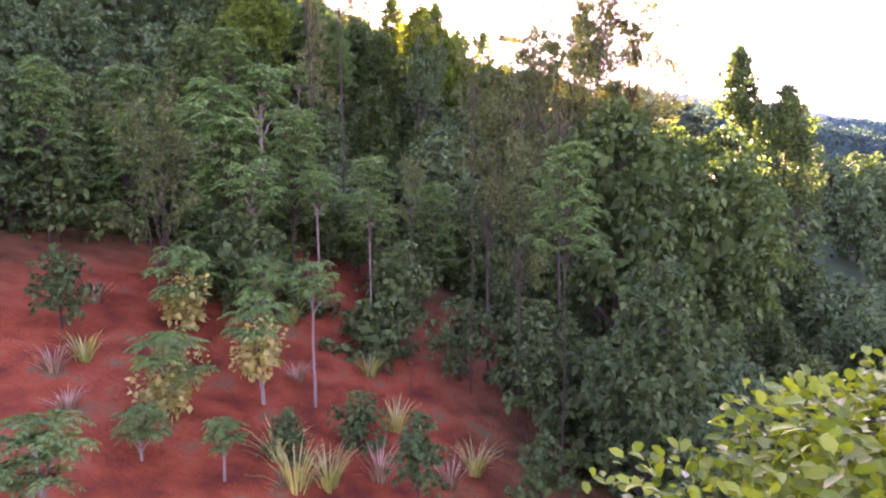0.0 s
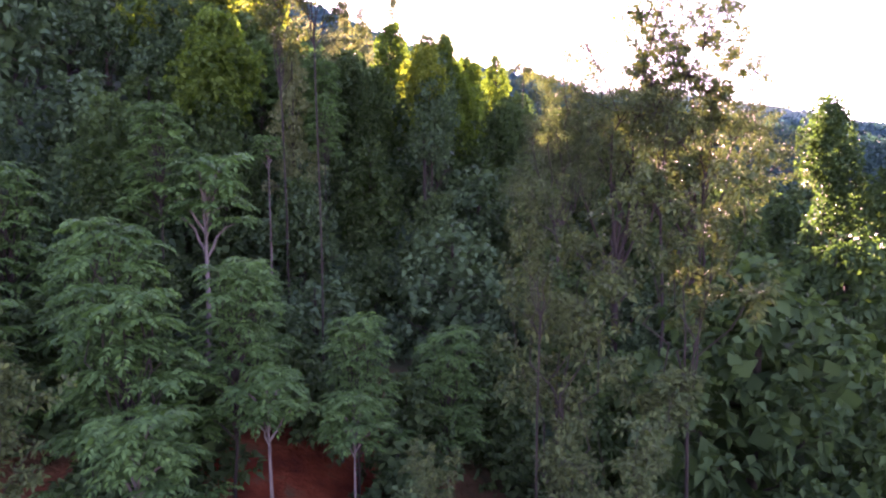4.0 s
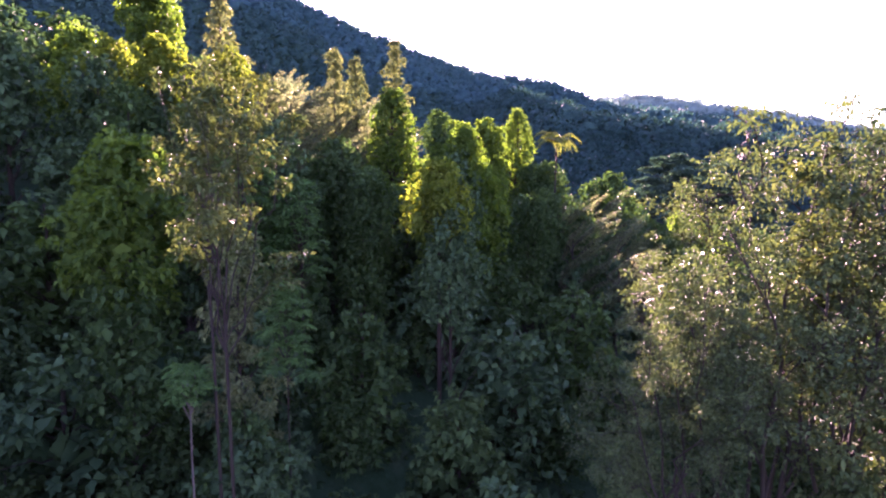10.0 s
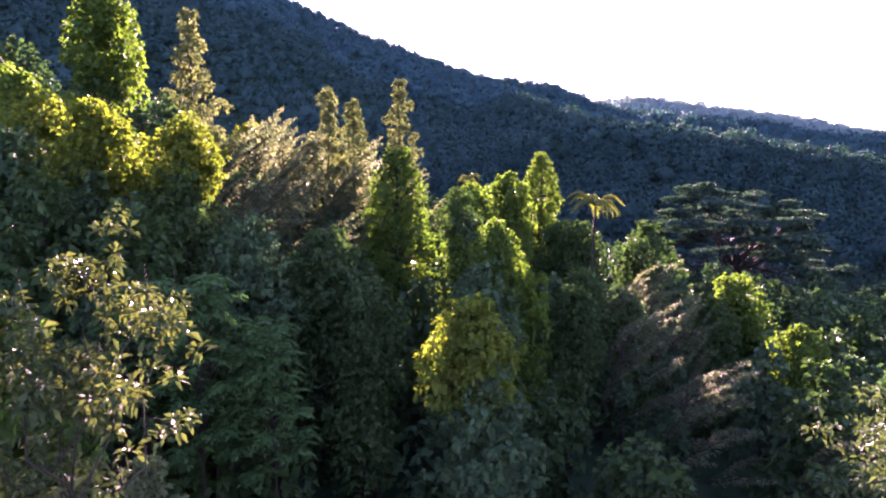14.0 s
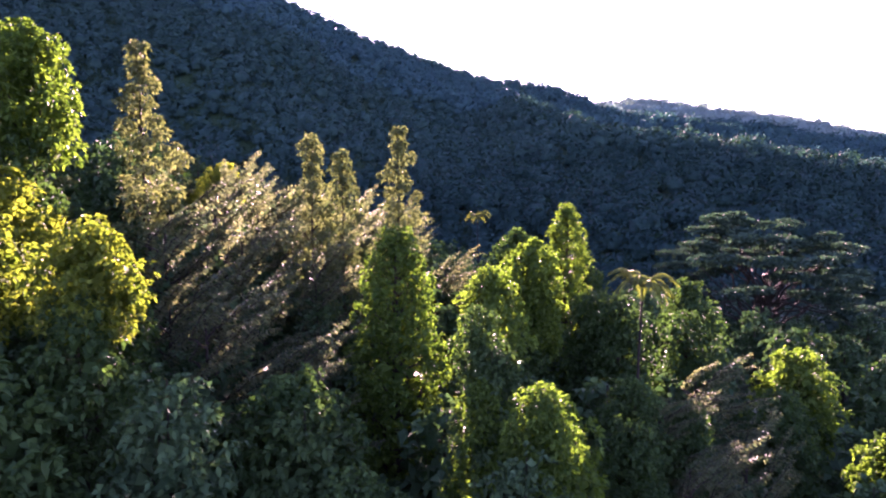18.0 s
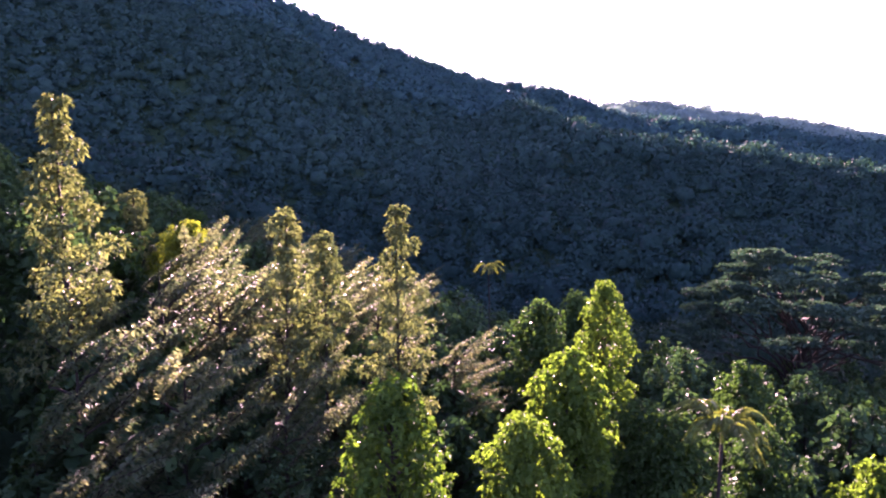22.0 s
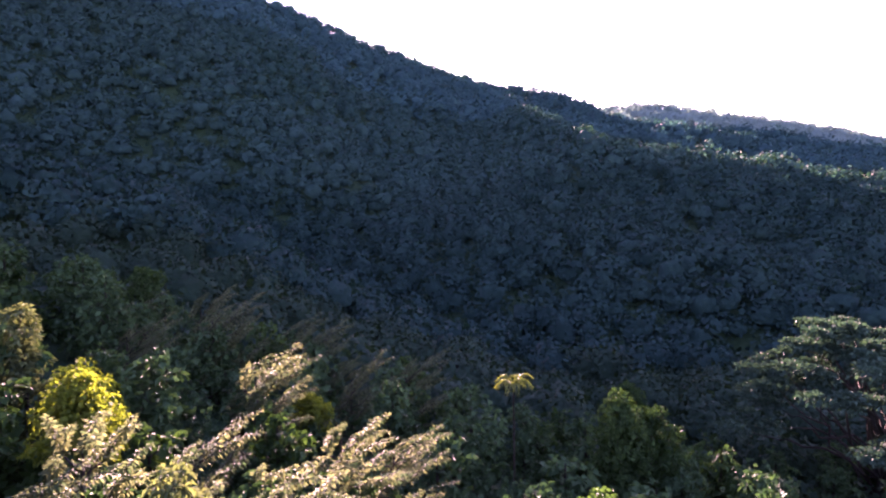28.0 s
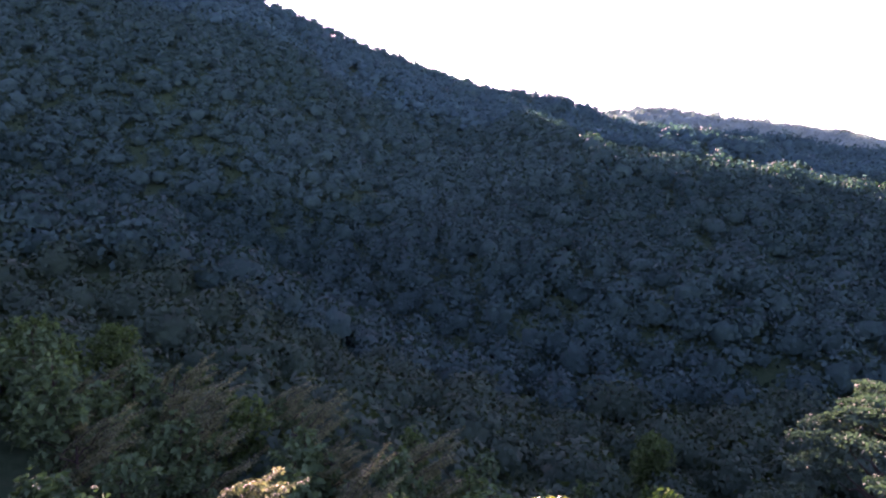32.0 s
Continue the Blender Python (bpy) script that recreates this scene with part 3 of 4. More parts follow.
def umbrella_tree(rng, high, wide):
    """A wide rain tree: forked trunk, long arching limbs, foliage in flat layers."""
    top = new("umbrella_tree")
    s = np.linspace(0, 1, 7)
    trunk = np.stack([0.2 * s, 0.3 * s, s * high * 0.5], 1)
    trunk[0, 2] = -0.8
    stem_part("trunk", trunk, 0.42 * (1.2 - 0.6 * s), top, BARK, 9)
    for k in range(44):
        u = (k + 0.5) / 44
        turn, reach = k * 2.4, wide / 2 * (0.12 + 0.88 * math.sqrt(u)) * rng.uniform(0.85, 1.05)
        tier = (0.0, 0.0, 0.1, 0.2)[k % 4]
        end = np.array((math.cos(turn) * reach, math.sin(turn) * reach, high * (0.98 - tier - 0.34 * u * u) * rng.uniform(0.94, 1.0) - 0.3 * max(0.0, math.cos(turn) * reach)))
        start = trunk[rng.integers(3, 7)]
        limb = stem_part("limb", bent(rng, start, end, 0.1 * reach, 9, 0.025), np.linspace(0.14, 0.025, 9), top, BARK, 5)
        for _ in range(5):
            c = end + rng.normal(size=3) * (wide * 0.05, wide * 0.05, high * 0.014)
            v, f = clump(rng, c, wide * 0.05, 260, 0.36, 0.2, 0.5, 0.17, 0.2)
            part("foliage_layer", mesh_of("foliage_layer", v, f, LEAF["layer"]), limb)
    return top


def place_on(x, y):
    return float(height(x, y))


def drop_proto(ob):
    for o in (*ob.children_recursive, ob):
        bpy.data.objects.remove(o)


class Stock:
    """A few built trees of one kind, to be copied to their places. A taller place lengthens the trunk alone."""

    def __init__(self, make, high, wide, stem, label, category, group, n=2, seed=1):
        self.high, self.wide, self.stem, self.k = high, wide, stem, 0
        self.made = [tagged(make(np.random.default_rng(seed + 7 * i)), label, category, group) for i in range(n)]

    def put(self, x, y, top, wide, turn=None, label=""):
        ob = self.made[self.k % len(self.made)]
        turn = self.k * 137.5 if turn is None else turn
        self.k += 1
        z, s = place_on(x, y) - 0.05, wide / self.wide
        made = copy_thing(ob, pose(x, y, z, 0, 0, turn) @ Matrix.Diagonal((s, s, s, 1)))
        lift = (top - z) / s - self.high
        tall = min(1.12, max(1.0, 1 + 0.2 * lift / self.high)) if self.stem == 0.95 else 1.0
        for child in made.children:
            if child.name.startswith("trunk"):
                child.scale.z = max(0.15, 1 + lift / (self.stem * self.high))
            else:
                child.scale.z, child.location.z = tall, lift + self.high * (1 - tall)
        return tagged(made, label)

    def close(self):
        for ob in self.made:
            drop_proto(ob)


stock = {
    "oak": Stock(lambda r: tree("silver_oak", r, 14, 5.6, 0.1, 34, "oak", 8000, 0.3, 0.12, cone, trunk_r=0.14, puff=0.15, spread=(0.4, 1.45), core=0.4, heart_size=0.15, squash=0.55), 14, 5.6, 0.95, "tall slender silver oak with airy olive foliage", "tree", "slender trees on the slope", 3, 11),
    "broad": Stock(lambda r: tree("broadleaf_tree", r, 6.2, 5, 0.12, 26, "broad", 8000, 0.27, 0.17, dome, trunk_r=0.16, puff=0.22), 6.2, 5, 0.95, "bright green broadleaf tree with clustered glossy leaves", "tree", "broadleaf trees", 3, 21),
    "gold": Stock(lambda r: tree("yellow_green_tree", r, 4.6, 5, 0.15, 22, "gold", 7000, 0.25, 0.16, dome, trunk_r=0.16, puff=0.23), 4.6, 5, 0.95, "yellow-green broadleaf tree glowing in low sun", "tree", "yellow-green trees", 2, 31),
    "column": Stock(lambda r: tree("columnar_tree", r, 15, 5, 0.06, 84, "broad", 19000, 0.22, 0.13, pillar, trunk_r=0.2, puff=0.16, heart_size=0.6), 15, 5, 0.95, "dense columnar tree with small green leaves", "tree", "columnar trees", 2, 41),
    "round": Stock(lambda r: tree("round_tree", r, 6.6, 5.5, 0.1, 26, "dark", 6000, 0.28, 0.18, dome, trunk_r=0.17, whole=True, puff=0.22), 6.6, 5.5, 0.95, "dense dark green tree with a rounded crown", "tree", "rounded dark trees", 3, 51),
    "plume": Stock(lambda r: plume_tree(r, 10, 6, 14), 10, 6, 0.8, "feathery tree with plume-like arching leafy branches", "tree", "feathery trees", 3, 61),
    "twiggy": Stock(lambda r: open_tree("open_crowned_tree", r, 18, 10, 12, 15, 4, 46, "twiggy", 0.14, 0.065, trunk_r=0.16), 18, 10, 0.34, "wide open-crowned tree with dark limbs and small pale leaves", "tree", "open-crowned trees", 2, 71),
    "slim": Stock(lambda r: open_tree("slim_tree", r, 8, 3.4, 9, 7, 4, 18, "sprig", 0.16, 0.07, 0.3, 0.05, 0.3), 8, 3.4, 0.3, "slim young tree with thin stems and sparse pale leaves", "tree", "slim young trees", 3, 81),
    "rosette": Stock(lambda r: rosette_tree(r, 3, 2, 9, blade=0.21), 3, 2, 0.86, "young tree with tiers of pinnate blue-green leaves", "sapling", "saplings on the red slope", 3, 91),
    "pinnate": Stock(lambda r: rosette_tree(r, 6, 4, 32, bark=BARK, low=0.26, blade=0.135), 6, 4, 0.86, "bushy young tree with dense tiers of pinnate leaves", "tree", "bushy young trees", 3, 95),
    "skirted": Stock(lambda r: rosette_tree(r, 3, 2, 6, skirt=9), 3, 2, 0.86, "young pinnate-leaved tree with yellowing round leaves below", "sapling", "saplings on the red slope", 2, 101),
    "shrub": Stock(lambda r: tree("shrub", r, 2.5, 2.4, 0.08, 10, "under", 900, 0.2, 0.13, dome, trunk_r=0.04, whole=True, puff=0.26), 2.5, 2.4, 0.95, "leafy dark green shrub on the slope", "shrub", "shrubs on the slope", 4, 111),
    "glossy": Stock(lambda r: tree("glossy_tree", r, 7.9, 4.2, 0.5, 46, "glossy", 27000, 0.09, 0.05, dome, trunk_r=0.09, puff=0.2, core=0.6, leaf_of=ovals), 7.9, 4.2, 0.95, "small tree with glossy oval leaves lit yellow-green", "tree", "", 1, 121),
    "brake": Stock(lambda r: tree("bushy_tree", r, 5, 4, 0.04, 30, ("teal", "under")[int(r.integers(0, 2))], 3200, 0.21, 0.13, dome, trunk_r=0.09, whole=True, puff=0.22, grain=0.55), 5, 4, 0.95, "bushy blue-green tree with small crowded leaves", "tree", "bushy trees beside the clearing", 3, 181),
    "thicket": Stock(lambda r: tree("thicket_tree", r, 7, 5, 0.05, 22, ("teal", "under", "dark")[int(r.integers(0, 3))], 2900, 0.32, 0.2, dome, trunk_r=0.12, whole=True, puff=0.24), 7, 5, 0.95, "dense leafy tree of the thicket below taller trees", "tree", "thicket trees", 4, 171),
    "palm": Stock(lambda r: palm_tree(r, 13, 4.6), 13, 4.6, 0.92, "slender areca palm with arching feather fronds", "palm", "palms", 2, 131),
    "umbrella": Stock(lambda r: umbrella_tree(r, 19, 22), 19, 22, 0.5, "wide umbrella-shaped rain tree with layered foliage", "tree", "", 1, 141),
    "forest": Stock(lambda r: tree("forest_tree", r, 8, 6, 0.06, 16, ("under", "teal", "dark")[int(r.integers(0, 3))], 850, 0.52, 0.34, dome, trunk_r=0.17, whole=True, puff=0.26), 8, 6, 0.95, "dark green forest tree with an uneven leafy crown", "tree", "forest trees", 4, 151),
}

# The clearing and the saplings on the red slope.
stock["glossy"].put(2.5, 2.85, 5.3, 4.7)
for x, y, top, wide, kind in (
    (-6.0, 12.9, 3.0, 1.9, "skirted"), (-4.4, 14.7, 3.4, 2.1, "skirted"), (-3.3, 15.4, 4.2, 1.8, "rosette"), (-5.2, 17.6, 4.0, 2.0, "rosette"), (-4.3, 11.5, 1.6, 1.1, "rosette"),
    (-5.8, 11.3, 1.9, 1.3, "rosette"), (-6.2, 9.0, 2.6, 2.0, "rosette"), (-7.4, 17.4, 4.4, 2.4, "skirted"), (-12.9, 20.0, 10.2, 3.0, "pinnate"), (-14.5, 22.0, 7.4, 3.0, "pinnate"),
    (-6.0, 19.0, 6.9, 2.6, "rosette"), (-4.5, 22.0, 6.7, 2.4, "rosette"), (-2.7, 22.5, 6.0, 2.0, "rosette"), (-8.2, 23.0, 10.1, 4.4, "pinnate"), (-5.7, 23.2, 9.1, 3.8, "pinnate"),
    (-8.6, 29.0, 11.8, 4.4, "rosette"), (-9.9, 29.3, 13.6, 3.4, "pinnate"), (-6.2, 38.0, 15.0, 2.6, "pinnate"), (-8.3, 36.0, 13.0, 2.0, "rosette"), (-10.5, 25.0, 9.5, 3.4, "pinnate"),
    (-0.5, 12.2, 1.4, 1.4, "shrub"), (2.2, 13.0, 0.6, 1.6, "shrub"), (2.8, 16.0, 2.2, 2.2, "shrub"), (-2.0, 14.2, 1.2, 1.5, "shrub"), (-3.4, 13.0, 1.2, 1.2, "shrub"),
    (-9.5, 15.0, 4.6, 1.6, "shrub"), (0.6, 19.5, 2.6, 2.4, "shrub"), (-8.8, 18.6, 9.3, 3.0, "slim"), (-0.9, 17.4, 7.0, 1.0, "slim"), (-7.3, 21.6, 8.8, 4.8, "pinnate"), (-3.0, 25.0, 7.4, 3.4, "pinnate"), (-11.5, 22.5, 9.0, 4.0, "pinnate"), (-6.5, 27.0, 8.6, 3.6, "pinnate"), (-0.5, 27.5, 6.4, 3.6, "pinnate"), (-13.5, 27.0, 11.5, 4.2, "pinnate"),
    (3.0, 15.0, 7.2, 2.6, "pinnate"), (4.8, 13.4, 4.6, 3.6, "brake"), (2.2, 17.5, 7.6, 2.4, "slim"), (1.6, 19.8, 10.2, 3.2, "slim"), (6.5, 22.3, 9.2, 6.0, "round"), (9.7, 21.4, 7.2, 5.0, "round"), (3.6, 19.2, 11.5, 2.6, "slim"),
    (0.9, 18.7, 10.9, 1.4, "slim"), (19.7, 41.5, 15.5, 3.6, "round"), (21.2, 38.0, 12.5, 3.4, "round"), (13.5, 30.0, 9.0, 6.0, "round"), (-7.4, 36.0, 21.4, 3.4, "slim"),
    (-7.8, 38.4, 17.4, 3.0, "oak"), (-11.8, 40.0, 19.5, 4.4, "broad"), (-12.5, 31.0, 14.0, 4.0, "round"), (5.0, 26.5, 6.0, 4.0, "round"),
    # the open-crowned trees; the two round ones are added to shade plume trees
    (7.2, 36.4, 19.6, 10.0, "twiggy"), (4.4, 35.2, 15.8, 5.4, "twiggy"), (11.2, 37.4, 19.2, 9.0, "twiggy"), (8.9, 35.4, 19.2, 5.0, "slim"), (10.9, 36.2, 18.8, 4.6, "slim"), (-4.6, 29.2, 19.4, 2.2, "slim"), (11.2, 70.0, 18.4, 5.0, "round"), (14.5, 66.0, 15.2, 4.6, "round"),
    # the middle slope
    (-1.7, 45.2, 18.8, 3.4, "gold"), (-13.0, 48.6, 21.8, 4.6, "thicket"), (-16.0, 48.8, 22.6, 4.8, "thicket"), (-9.6, 50.0, 21.2, 4.4, "brake"), (-6.6, 51.6, 19.8, 4.0, "thicket"), (-18.6, 51.0, 24.4, 4.6, "thicket"), (-12.6, 46.4, 18.6, 4.4, "brake"), (-20.4, 55.4, 26.0, 4.8, "gold"), (0.1, 54.0, 19.4, 5.0, "broad"), (-1.7, 53.0, 20.2, 3.0, "column"), (-7.3, 53.0, 20.4, 4.8, "round"), (-5.0, 50.0, 18.6, 3.4, "round"),
    (-4.7, 60.0, 24.4, 4.8, "column"), (-5.1, 67.0, 29.0, 3.7, "oak"), (-10.1, 69.0, 28.8, 4.6, "oak"), (-8.2, 68.0, 27.9, 4.0, "oak"), (-18.1, 67.0, 33.3, 4.8, "oak"),
    (-21.8, 64.0, 33.2, 4.8, "broad"), (-23.5, 67.0, 31.0, 4.0, "oak"), (-15.8, 51.6, 25.2, 4.0, "gold"), (-12.5, 52.0, 24.6, 3.3, "gold"), (-14.3, 55.2, 23.6, 4.6, "round"),
    (-10.9, 56.0, 23.0, 5.0, "plume"), (-8.7, 56.4, 21.2, 4.6, "plume"), (-13.4, 58.5, 23.2, 5.5, "plume"), (-12.0, 63.0, 25.2, 6.0, "plume"), (-15.5, 62.5, 26.0, 6.0, "plume"),
    (-8.8, 63.5, 24.0, 5.0, "plume"), (-13.2, 70.0, 26.7, 6.0, "plume"), (-17.4, 72.5, 27.4, 6.0, "plume"), (-21.0, 60.0, 26.5, 6.0, "gold"), (-25.7, 62.0, 28.5, 6.0, "broad"),
    (1.6, 67.2, 22.9, 4.4, "broad"), (-0.8, 62.0, 22.2, 3.6, "broad"), (2.3, 79.0, 22.7, 4.6, "round"), (4.9, 74.3, 24.8, 3.8, "column"), (-2.8, 76.0, 22.0, 4.6, "plume"),
    (6.4, 64.2, 20.9, 3.4, "palm"), (5.2, 60.4, 17.6, 3.8, "round"), (6.6, 61.4, 17.4, 4.2, "plume"), (8.0, 61.6, 16.0, 3.6, "round"), (14.4, 78.0, 19.2, 5.6, "round"), (19.7, 73.2, 15.5, 5.6, "broad"), (18.9, 63.8, 13.7, 4.4, "broad"), (10.2, 61.0, 16.0, 5.0, "plume"),
    (9.7, 65.4, 17.9, 5.0, "plume"), (6.6, 57.6, 16.6, 5.0, "plume"), (8.2, 54.5, 15.0, 5.0, "plume"), (-1.8, 54.4, 21.9, 2.0, "round"), (-0.5, 50.2, 20.8, 2.2, "broad"),
    # round tree at (6.8, 68.5) is added to keep sun off the plumes
    (3.9, 57.0, 17.2, 3.4, "round"), (-9.4, 45.0, 19.5, 4.6, "pinnate"), (-7.4, 45.5, 18.2, 4.0, "pinnate"), (-11.4, 45.5, 19.4, 4.4, "pinnate"), (6.8, 68.5, 19.8, 4.0, "round"), (12.8, 52.0, 12.5, 4.0, "plume"),
    (0.5, 92.0, 22.8, 2.5, "palm"), (37.6, 111.0, 22.2, 26.5, "umbrella"),
    # the left shoulder and the far edge of the slope
    (-24.3, 85.0, 29.6, 6.0, "oak"), (-21.2, 84.0, 26.4, 4.4, "gold"), (-25.0, 79.0, 30.4, 6.0, "oak"), (-18.7, 80.0, 27.3, 4.0, "gold"), (-14.5, 79.2, 25.9, 6.0, "plume"),
    (-15.8, 92.0, 26.4, 7.5, "plume"), (-8.6, 82.2, 25.6, 5.6, "plume"), (-11.0, 79.5, 25.0, 5.6, "plume"), (-6.6, 84.2, 24.0, 5.0, "plume"), (-10.5, 98.0, 23.2, 6.0, "plume"),
    (-14.2, 88.2, 26.4, 5.5, "plume"), (-12.9, 105.0, 21.9, 5.6, "plume"), (-9.0, 114.6, 17.0, 6.0, "plume"), (-31.8, 108.0, 26.0, 7.0, "plume"), (-33.2, 115.0, 27.0, 6.4, "round"),
    (-26.0, 97.0, 26.6, 6.5, "plume"), (-28.6, 101.0, 25.2, 6.0, "plume"), (-36.4, 110.0, 28.6, 7.0, "round"), (21.2, 136.0, 8.6, 6.4, "round"), (11.9, 101.0, 18.0, 6.0, "round"),
    (9.2, 100.0, 19.5, 5.6, "round"), (1.4, 86.0, 18.4, 5.0, "round"), (-12.2, 92.6, 22.0, 3.0, "gold"), (-16.8, 76.5, 28.2, 6.0, "plume"), (-12.6, 74.5, 26.8, 5.6, "plume"), (-9.4, 76.0, 26.0, 5.4, "plume"), (-15.0, 68.5, 27.0, 5.6, "plume"), (-6.8, 73.5, 25.2, 5.0, "plume"), (-21.0, 72.0, 27.0, 6.0, "plume"), (5.6, 70.2, 19.6, 4.0, "round"),
):
    made_of = stock[kind]
    clear = top - made_of.high * wide / made_of.wide - place_on(x, y)
    if kind in ("gold", "broad", "round", "oak", "column", "palm", "twiggy") and clear > 1.2 and y > 24:
        stock["thicket" if y < 70 else "forest"].put(x + 0.5 * math.sin(3 * x), y - 0.9, place_on(x, y) + clear + 1.4, max(3.2, wide * 0.9), 31 * x)
    stock[kind].put(x, y, top, wide, 40.0 * math.sin(17 * x + y) if kind == "plume" else 0.0 if kind == "umbrella" else None)


def grass_clump(rng, high, wide, count, leaf):
    """A tuft of long arching blades, each tapered in three steps."""
    top = new("grass_clump")
    pieces = []
    for _ in range(count):
        a, long = rng.uniform(0, 2 * math.pi), high * rng.uniform(0.6, 1.1)
        out = np.array((math.cos(a), math.sin(a), 0)) * wide / 2 * rng.uniform(0.3, 1.0)
        t = np.linspace(0, 1, 4)[:, None]
        line = out * 0.25 + out * t**1.6 + (0, 0, 1) * (long * (t - 0.3 * t**2.6)) - (0, 0, 0.08)
        side = unit(np.cross(out, (0, 0, 1))) * 0.014
        w = np.array([1, 0.9, 0.6, 0.08])[:, None]
        v = np.concatenate([line - side * w, line + side * w])
        pieces.append((v, np.array([(k, k + 1, k + 5, k + 4) for k in range(3)])))
    v, f = joined(pieces)
    tagged(part("tuft", mesh_of("tuft", v, f, LEAF[leaf]), top), kind="stuff")
    return top


for leaf, label, places in (
    ("grass", "tuft of long green grass on red soil", ((-3.0, 12.0, 1.5), (-2.4, 12.4, 1.3), (-3.6, 12.8, 1.2), (-1.2, 15.5, 1.2), (-8.4, 14.0, 1.1), (0.8, 14.6, 1.2), (-5.0, 20.0, 1.1), (-2.2, 18.0, 1.2))),
    ("dry", "tuft of dry brown grass on red soil", ((-8.6, 13.2, 0.9), (-7.6, 12.0, 0.8), (-9.2, 11.2, 0.9), (-1.4, 13.2, 1.2), (0.2, 13.8, 1.3), (-6.9, 15.4, 0.8), (-9.8, 17.0, 1.0), (-4.0, 16.4, 0.9))),
):
    for k, (x, y, high) in enumerate(places):
        tuft = tagged(grass_clump(np.random.default_rng(300 + k), high, high * 1.2, 60, leaf), label, "grass", "grass tufts on the soil")
        tuft.matrix_world = pose(x, y, place_on(x, y) - 0.03, 0, 0, k * 50)

# Forest between the named trees, out to the foot of the mountain.
rng_f = np.random.default_rng(5)
taken = []
for _ in range(1500):
    y = 26 + 94 * rng_f.random() ** 0.8
    x = rng_f.uniform(-1, 1) * (10 + 0.66 * y) - 2
    wide = rng_f.uniform(3.8, 6.6) + 0.012 * y
    if any((x - a) ** 2 + (y - b) ** 2 < (0.355 * (wide + c)) ** 2 for a, b, c in taken) or (y < 30 and -9 < x < 2) or (5 < x < 14 and 50 < y < 67):
        continue
    taken.append((x, y, wide))
    rise = float(np.interp(y, (26, 34, 45, 60, 88, 100, 120), (4.6, 6.0, 7.5, 8.2, 8.5, 8.0, 7.0)))
    stock["brake" if y < 38 else "thicket" if y < 56 and abs(x + 2) < 20 else "forest"].put(x, y, place_on(x, y) + rng_f.uniform(0.75, 1.1) * rise + (2.5 if x < -20 and y < 80 else 0), wide, rng_f.uniform(0, 360))
for x, y in ((-42, 96), (-46, 102), (-43, 108), (-49, 110), (-38, 103), (-51, 98), (-36, 97), (-54, 106)):
    stock["forest"].put(x, y, place_on(x, y) + 7.6, 6.6, 13 * x)
for x, y in ((-21.0, 101.0), (-15.5, 107.0), (-25.0, 108.0), (-7.0, 106.5), (-19.0, 112.5)):
    stock["plume"].put(x, y, place_on(x, y) + 9.2, 6.8, 40.0 * math.sin(17 * x + y))
for side, count in ((1, 58), (-1, 26)):
    for _ in range(count):
        y = rng_f.uniform(5, 27)
        x = side * rng_f.uniform(6.5 if side > 0 else 13, 12 + 0.6 * y) - 1
        stock["brake"].put(x, y, place_on(x, y) + rng_f.uniform(2.4, 4.6) + (1.0 if y > 18 else 0), rng_f.uniform(3.0, 4.6), rng_f.uniform(0, 360))
for _ in range(230):
    y = rng_f.uniform(15, 50)
    x = rng_f.uniform(-1, 1) * (7 + 0.3 * y) - 2
    if y < 19 and x < 2.5:
        continue
    stock["shrub"].put(x, y, place_on(x, y) + rng_f.uniform(1.4, 3.8), rng_f.uniform(2.4, 4.0), rng_f.uniform(0, 360))

for s in stock.values():
    s.close()


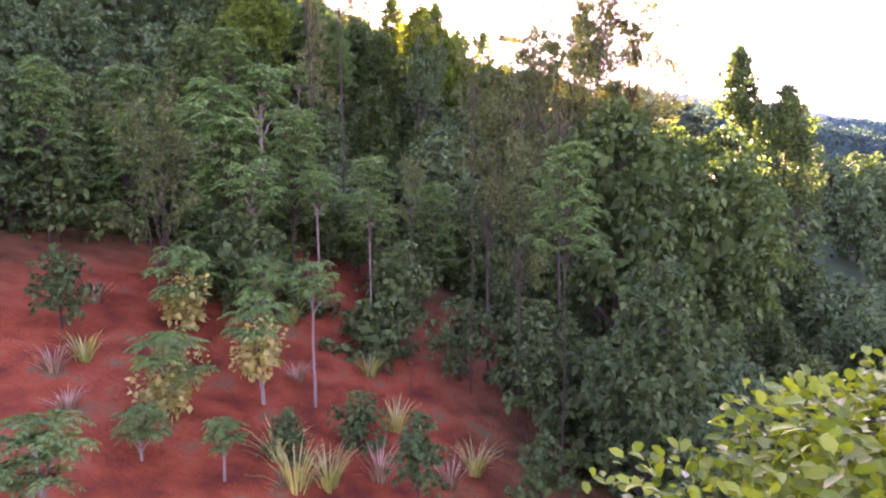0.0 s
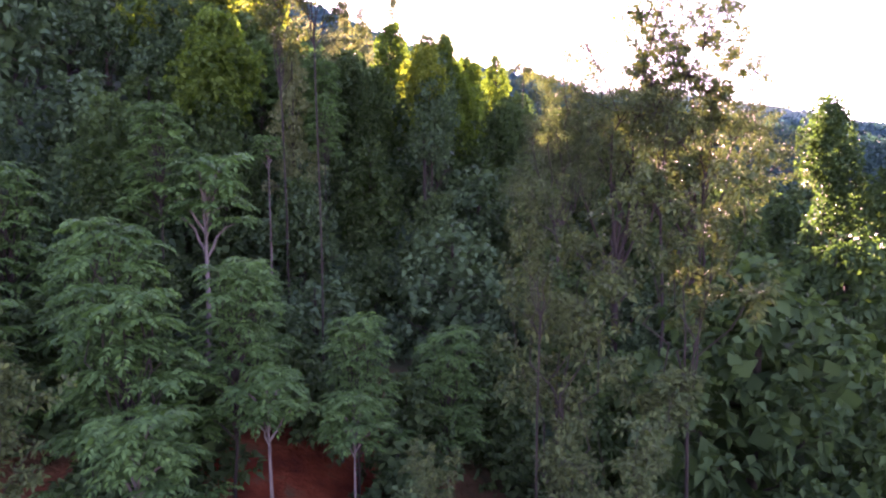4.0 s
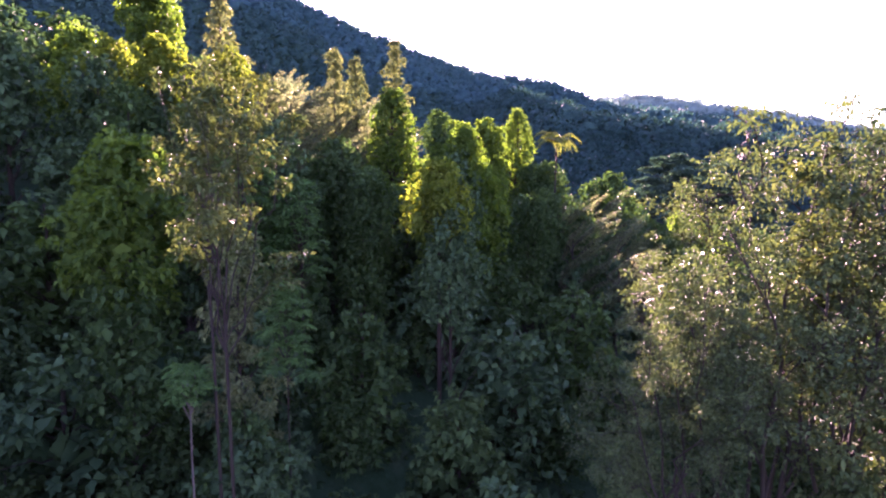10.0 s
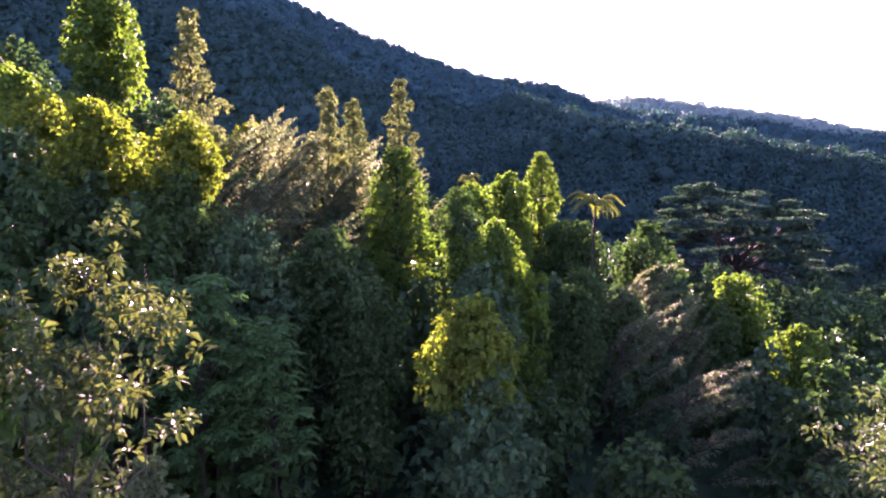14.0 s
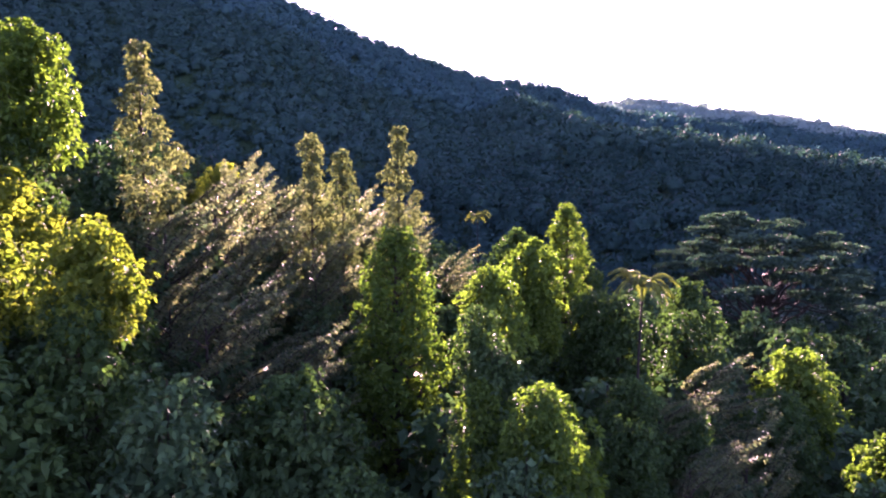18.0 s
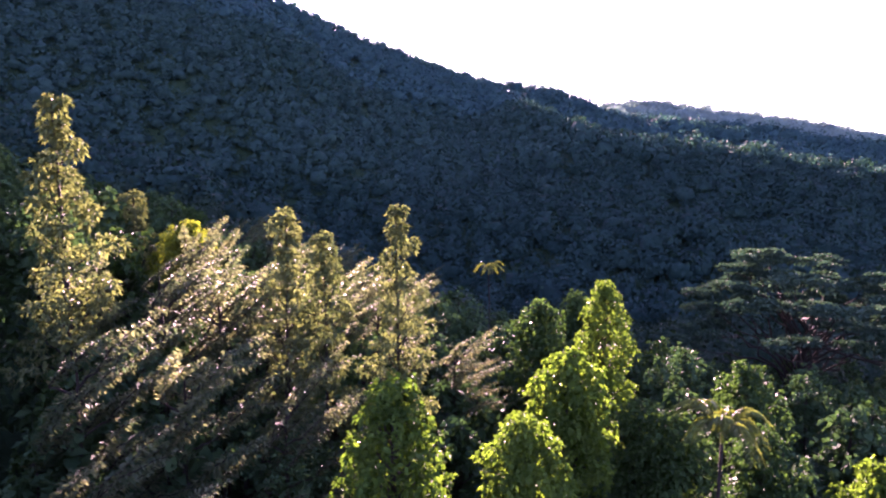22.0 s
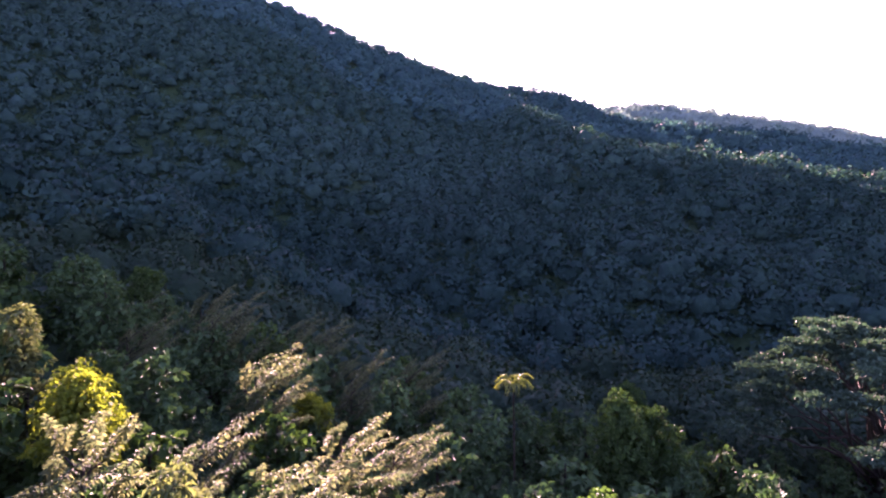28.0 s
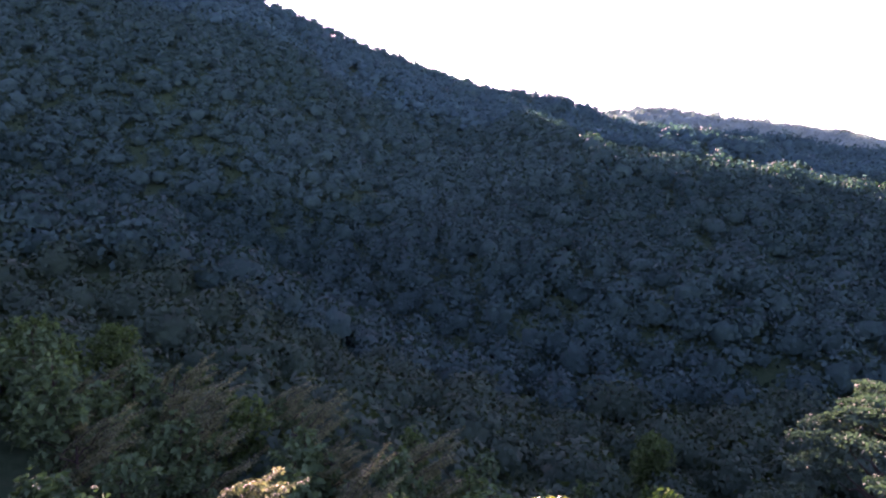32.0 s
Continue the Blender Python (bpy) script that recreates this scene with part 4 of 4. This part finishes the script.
# ---- woods on the ridges ----
def woods(name, label, line_box, spacing, size, quads, grain, seed, leaf, keep):
    """Tree crowns over a stretch of hillside: each a lumpy dome, with leafy sprays standing off it."""
    rng = np.random.default_rng(seed)
    x0, x1, y0, y1 = line_box
    gx, gy = np.meshgrid(np.arange(x0, x1, spacing), np.arange(y0, y1, spacing))
    x = gx.ravel() + rng.uniform(-0.75, 0.75, gx.size) * spacing
    y = gy.ravel() + rng.uniform(-0.75, 0.75, gx.size) * spacing
    ok = keep(x, y) & (np.abs(x + 4) < 40 + 0.78 * (y - 55))
    x, y = x[ok], y[ok]
    n = len(x)
    r = size * rng.uniform(0.55, 1.3, n)
    tall = r * rng.uniform(0.95, 1.6, n)
    base = np.stack([x, y, height(x, y) + tall * 0.34 + 0.1 * r], -1)[:, None]
    span = np.stack([r, r, tall * 0.62], -1)[:, None]
    lie = np.stack([height(x - 3, y) - height(x + 3, y), height(x, y - 3) - height(x, y + 3), np.full(n, 6.0)], -1)
    lie = unit(lie)[:, None]
    bv, bf = BALL
    dv = base + bv * span * (0.54 + rng.uniform(-0.15, 0.15, (n, len(bv), 1)))
    dn = unit(lie * 0.6 + bv + rng.normal(size=dv.shape) * 0.2)
    df = bf + (np.arange(n) * len(bv))[:, None, None]
    way = unit(rng.normal(size=(n, quads, 3)) + (0, -0.3, 0.55))
    c = base + way * (0.72 + 0.36 * rng.random((n, quads, 1))) * span
    half = (r * grain)[:, None, None] * rng.uniform(0.6, 1.3, (n, quads, 1))
    face = unit(way + rng.normal(size=way.shape) * 0.5)
    a = unit(np.cross(face, rng.normal(size=way.shape)))
    b = np.cross(face, a)
    qv = np.stack([c - a * half, c - b * half * 0.7 - face * half * 0.2, c + a * half, c + b * half * 0.7 - face * half * 0.2], 2)
    qn = np.repeat(unit(lie * 0.7 + way * 0.9 + rng.normal(size=way.shape) * 0.32)[:, :, None], 4, 2)
    q = (np.arange(n * quads) * 4)[:, None] + n * len(bv)
    v = np.concatenate([dv.reshape(-1, 3), qv.reshape(-1, 3)])
    f = np.concatenate([df.reshape(-1, 3), q + (0, 1, 2), q + (0, 2, 3)])
    spray = smooth(mesh_of(name, v, f, LEAF[leaf]))
    soft_normals(spray, np.concatenate([dn.reshape(-1, 3), qn.reshape(-1, 3)]))
    return tagged(new(name, spray), label, "forest", kind="stuff")


everywhere = lambda x, y: y > 0
woods("lower_woods", "treetops beyond the edge of the slope, deep shade painted into their leaves", (-110, 110, 111, 166), 4.8, 3.7, 260, 0.095, 8, "edge", everywhere)
woods("valley_woods", "shaded forest canopy in the valley and lower slopes, blue haze painted into its leaves", (-170, 200, 165, 300), 5.2, 4.7, 150, 0.11, 3, "vale", everywhere)
woods("hillside_woods", "dense dark forest covering the hillside, with bluish haze painted into its leaves", (-330, 380, 300, 480), 6.2, 5.7, 72, 0.13, 4, "vale", everywhere)
woods("mountain_woods", "forest on the upper mountain and its crest, blue haze painted into its leaves", (-620, 640, 480, 830), 7.8, 7.3, 48, 0.145, 6, "canopy", lambda x, y: (x < 150) | (y < 640))
woods("ridge_woods", "forest on the farther ridge, haze painted into its pale leaf colour", (150, 640, 640, 830), 8.2, 6.2, 50, 0.16, 9, "hazy", everywhere)
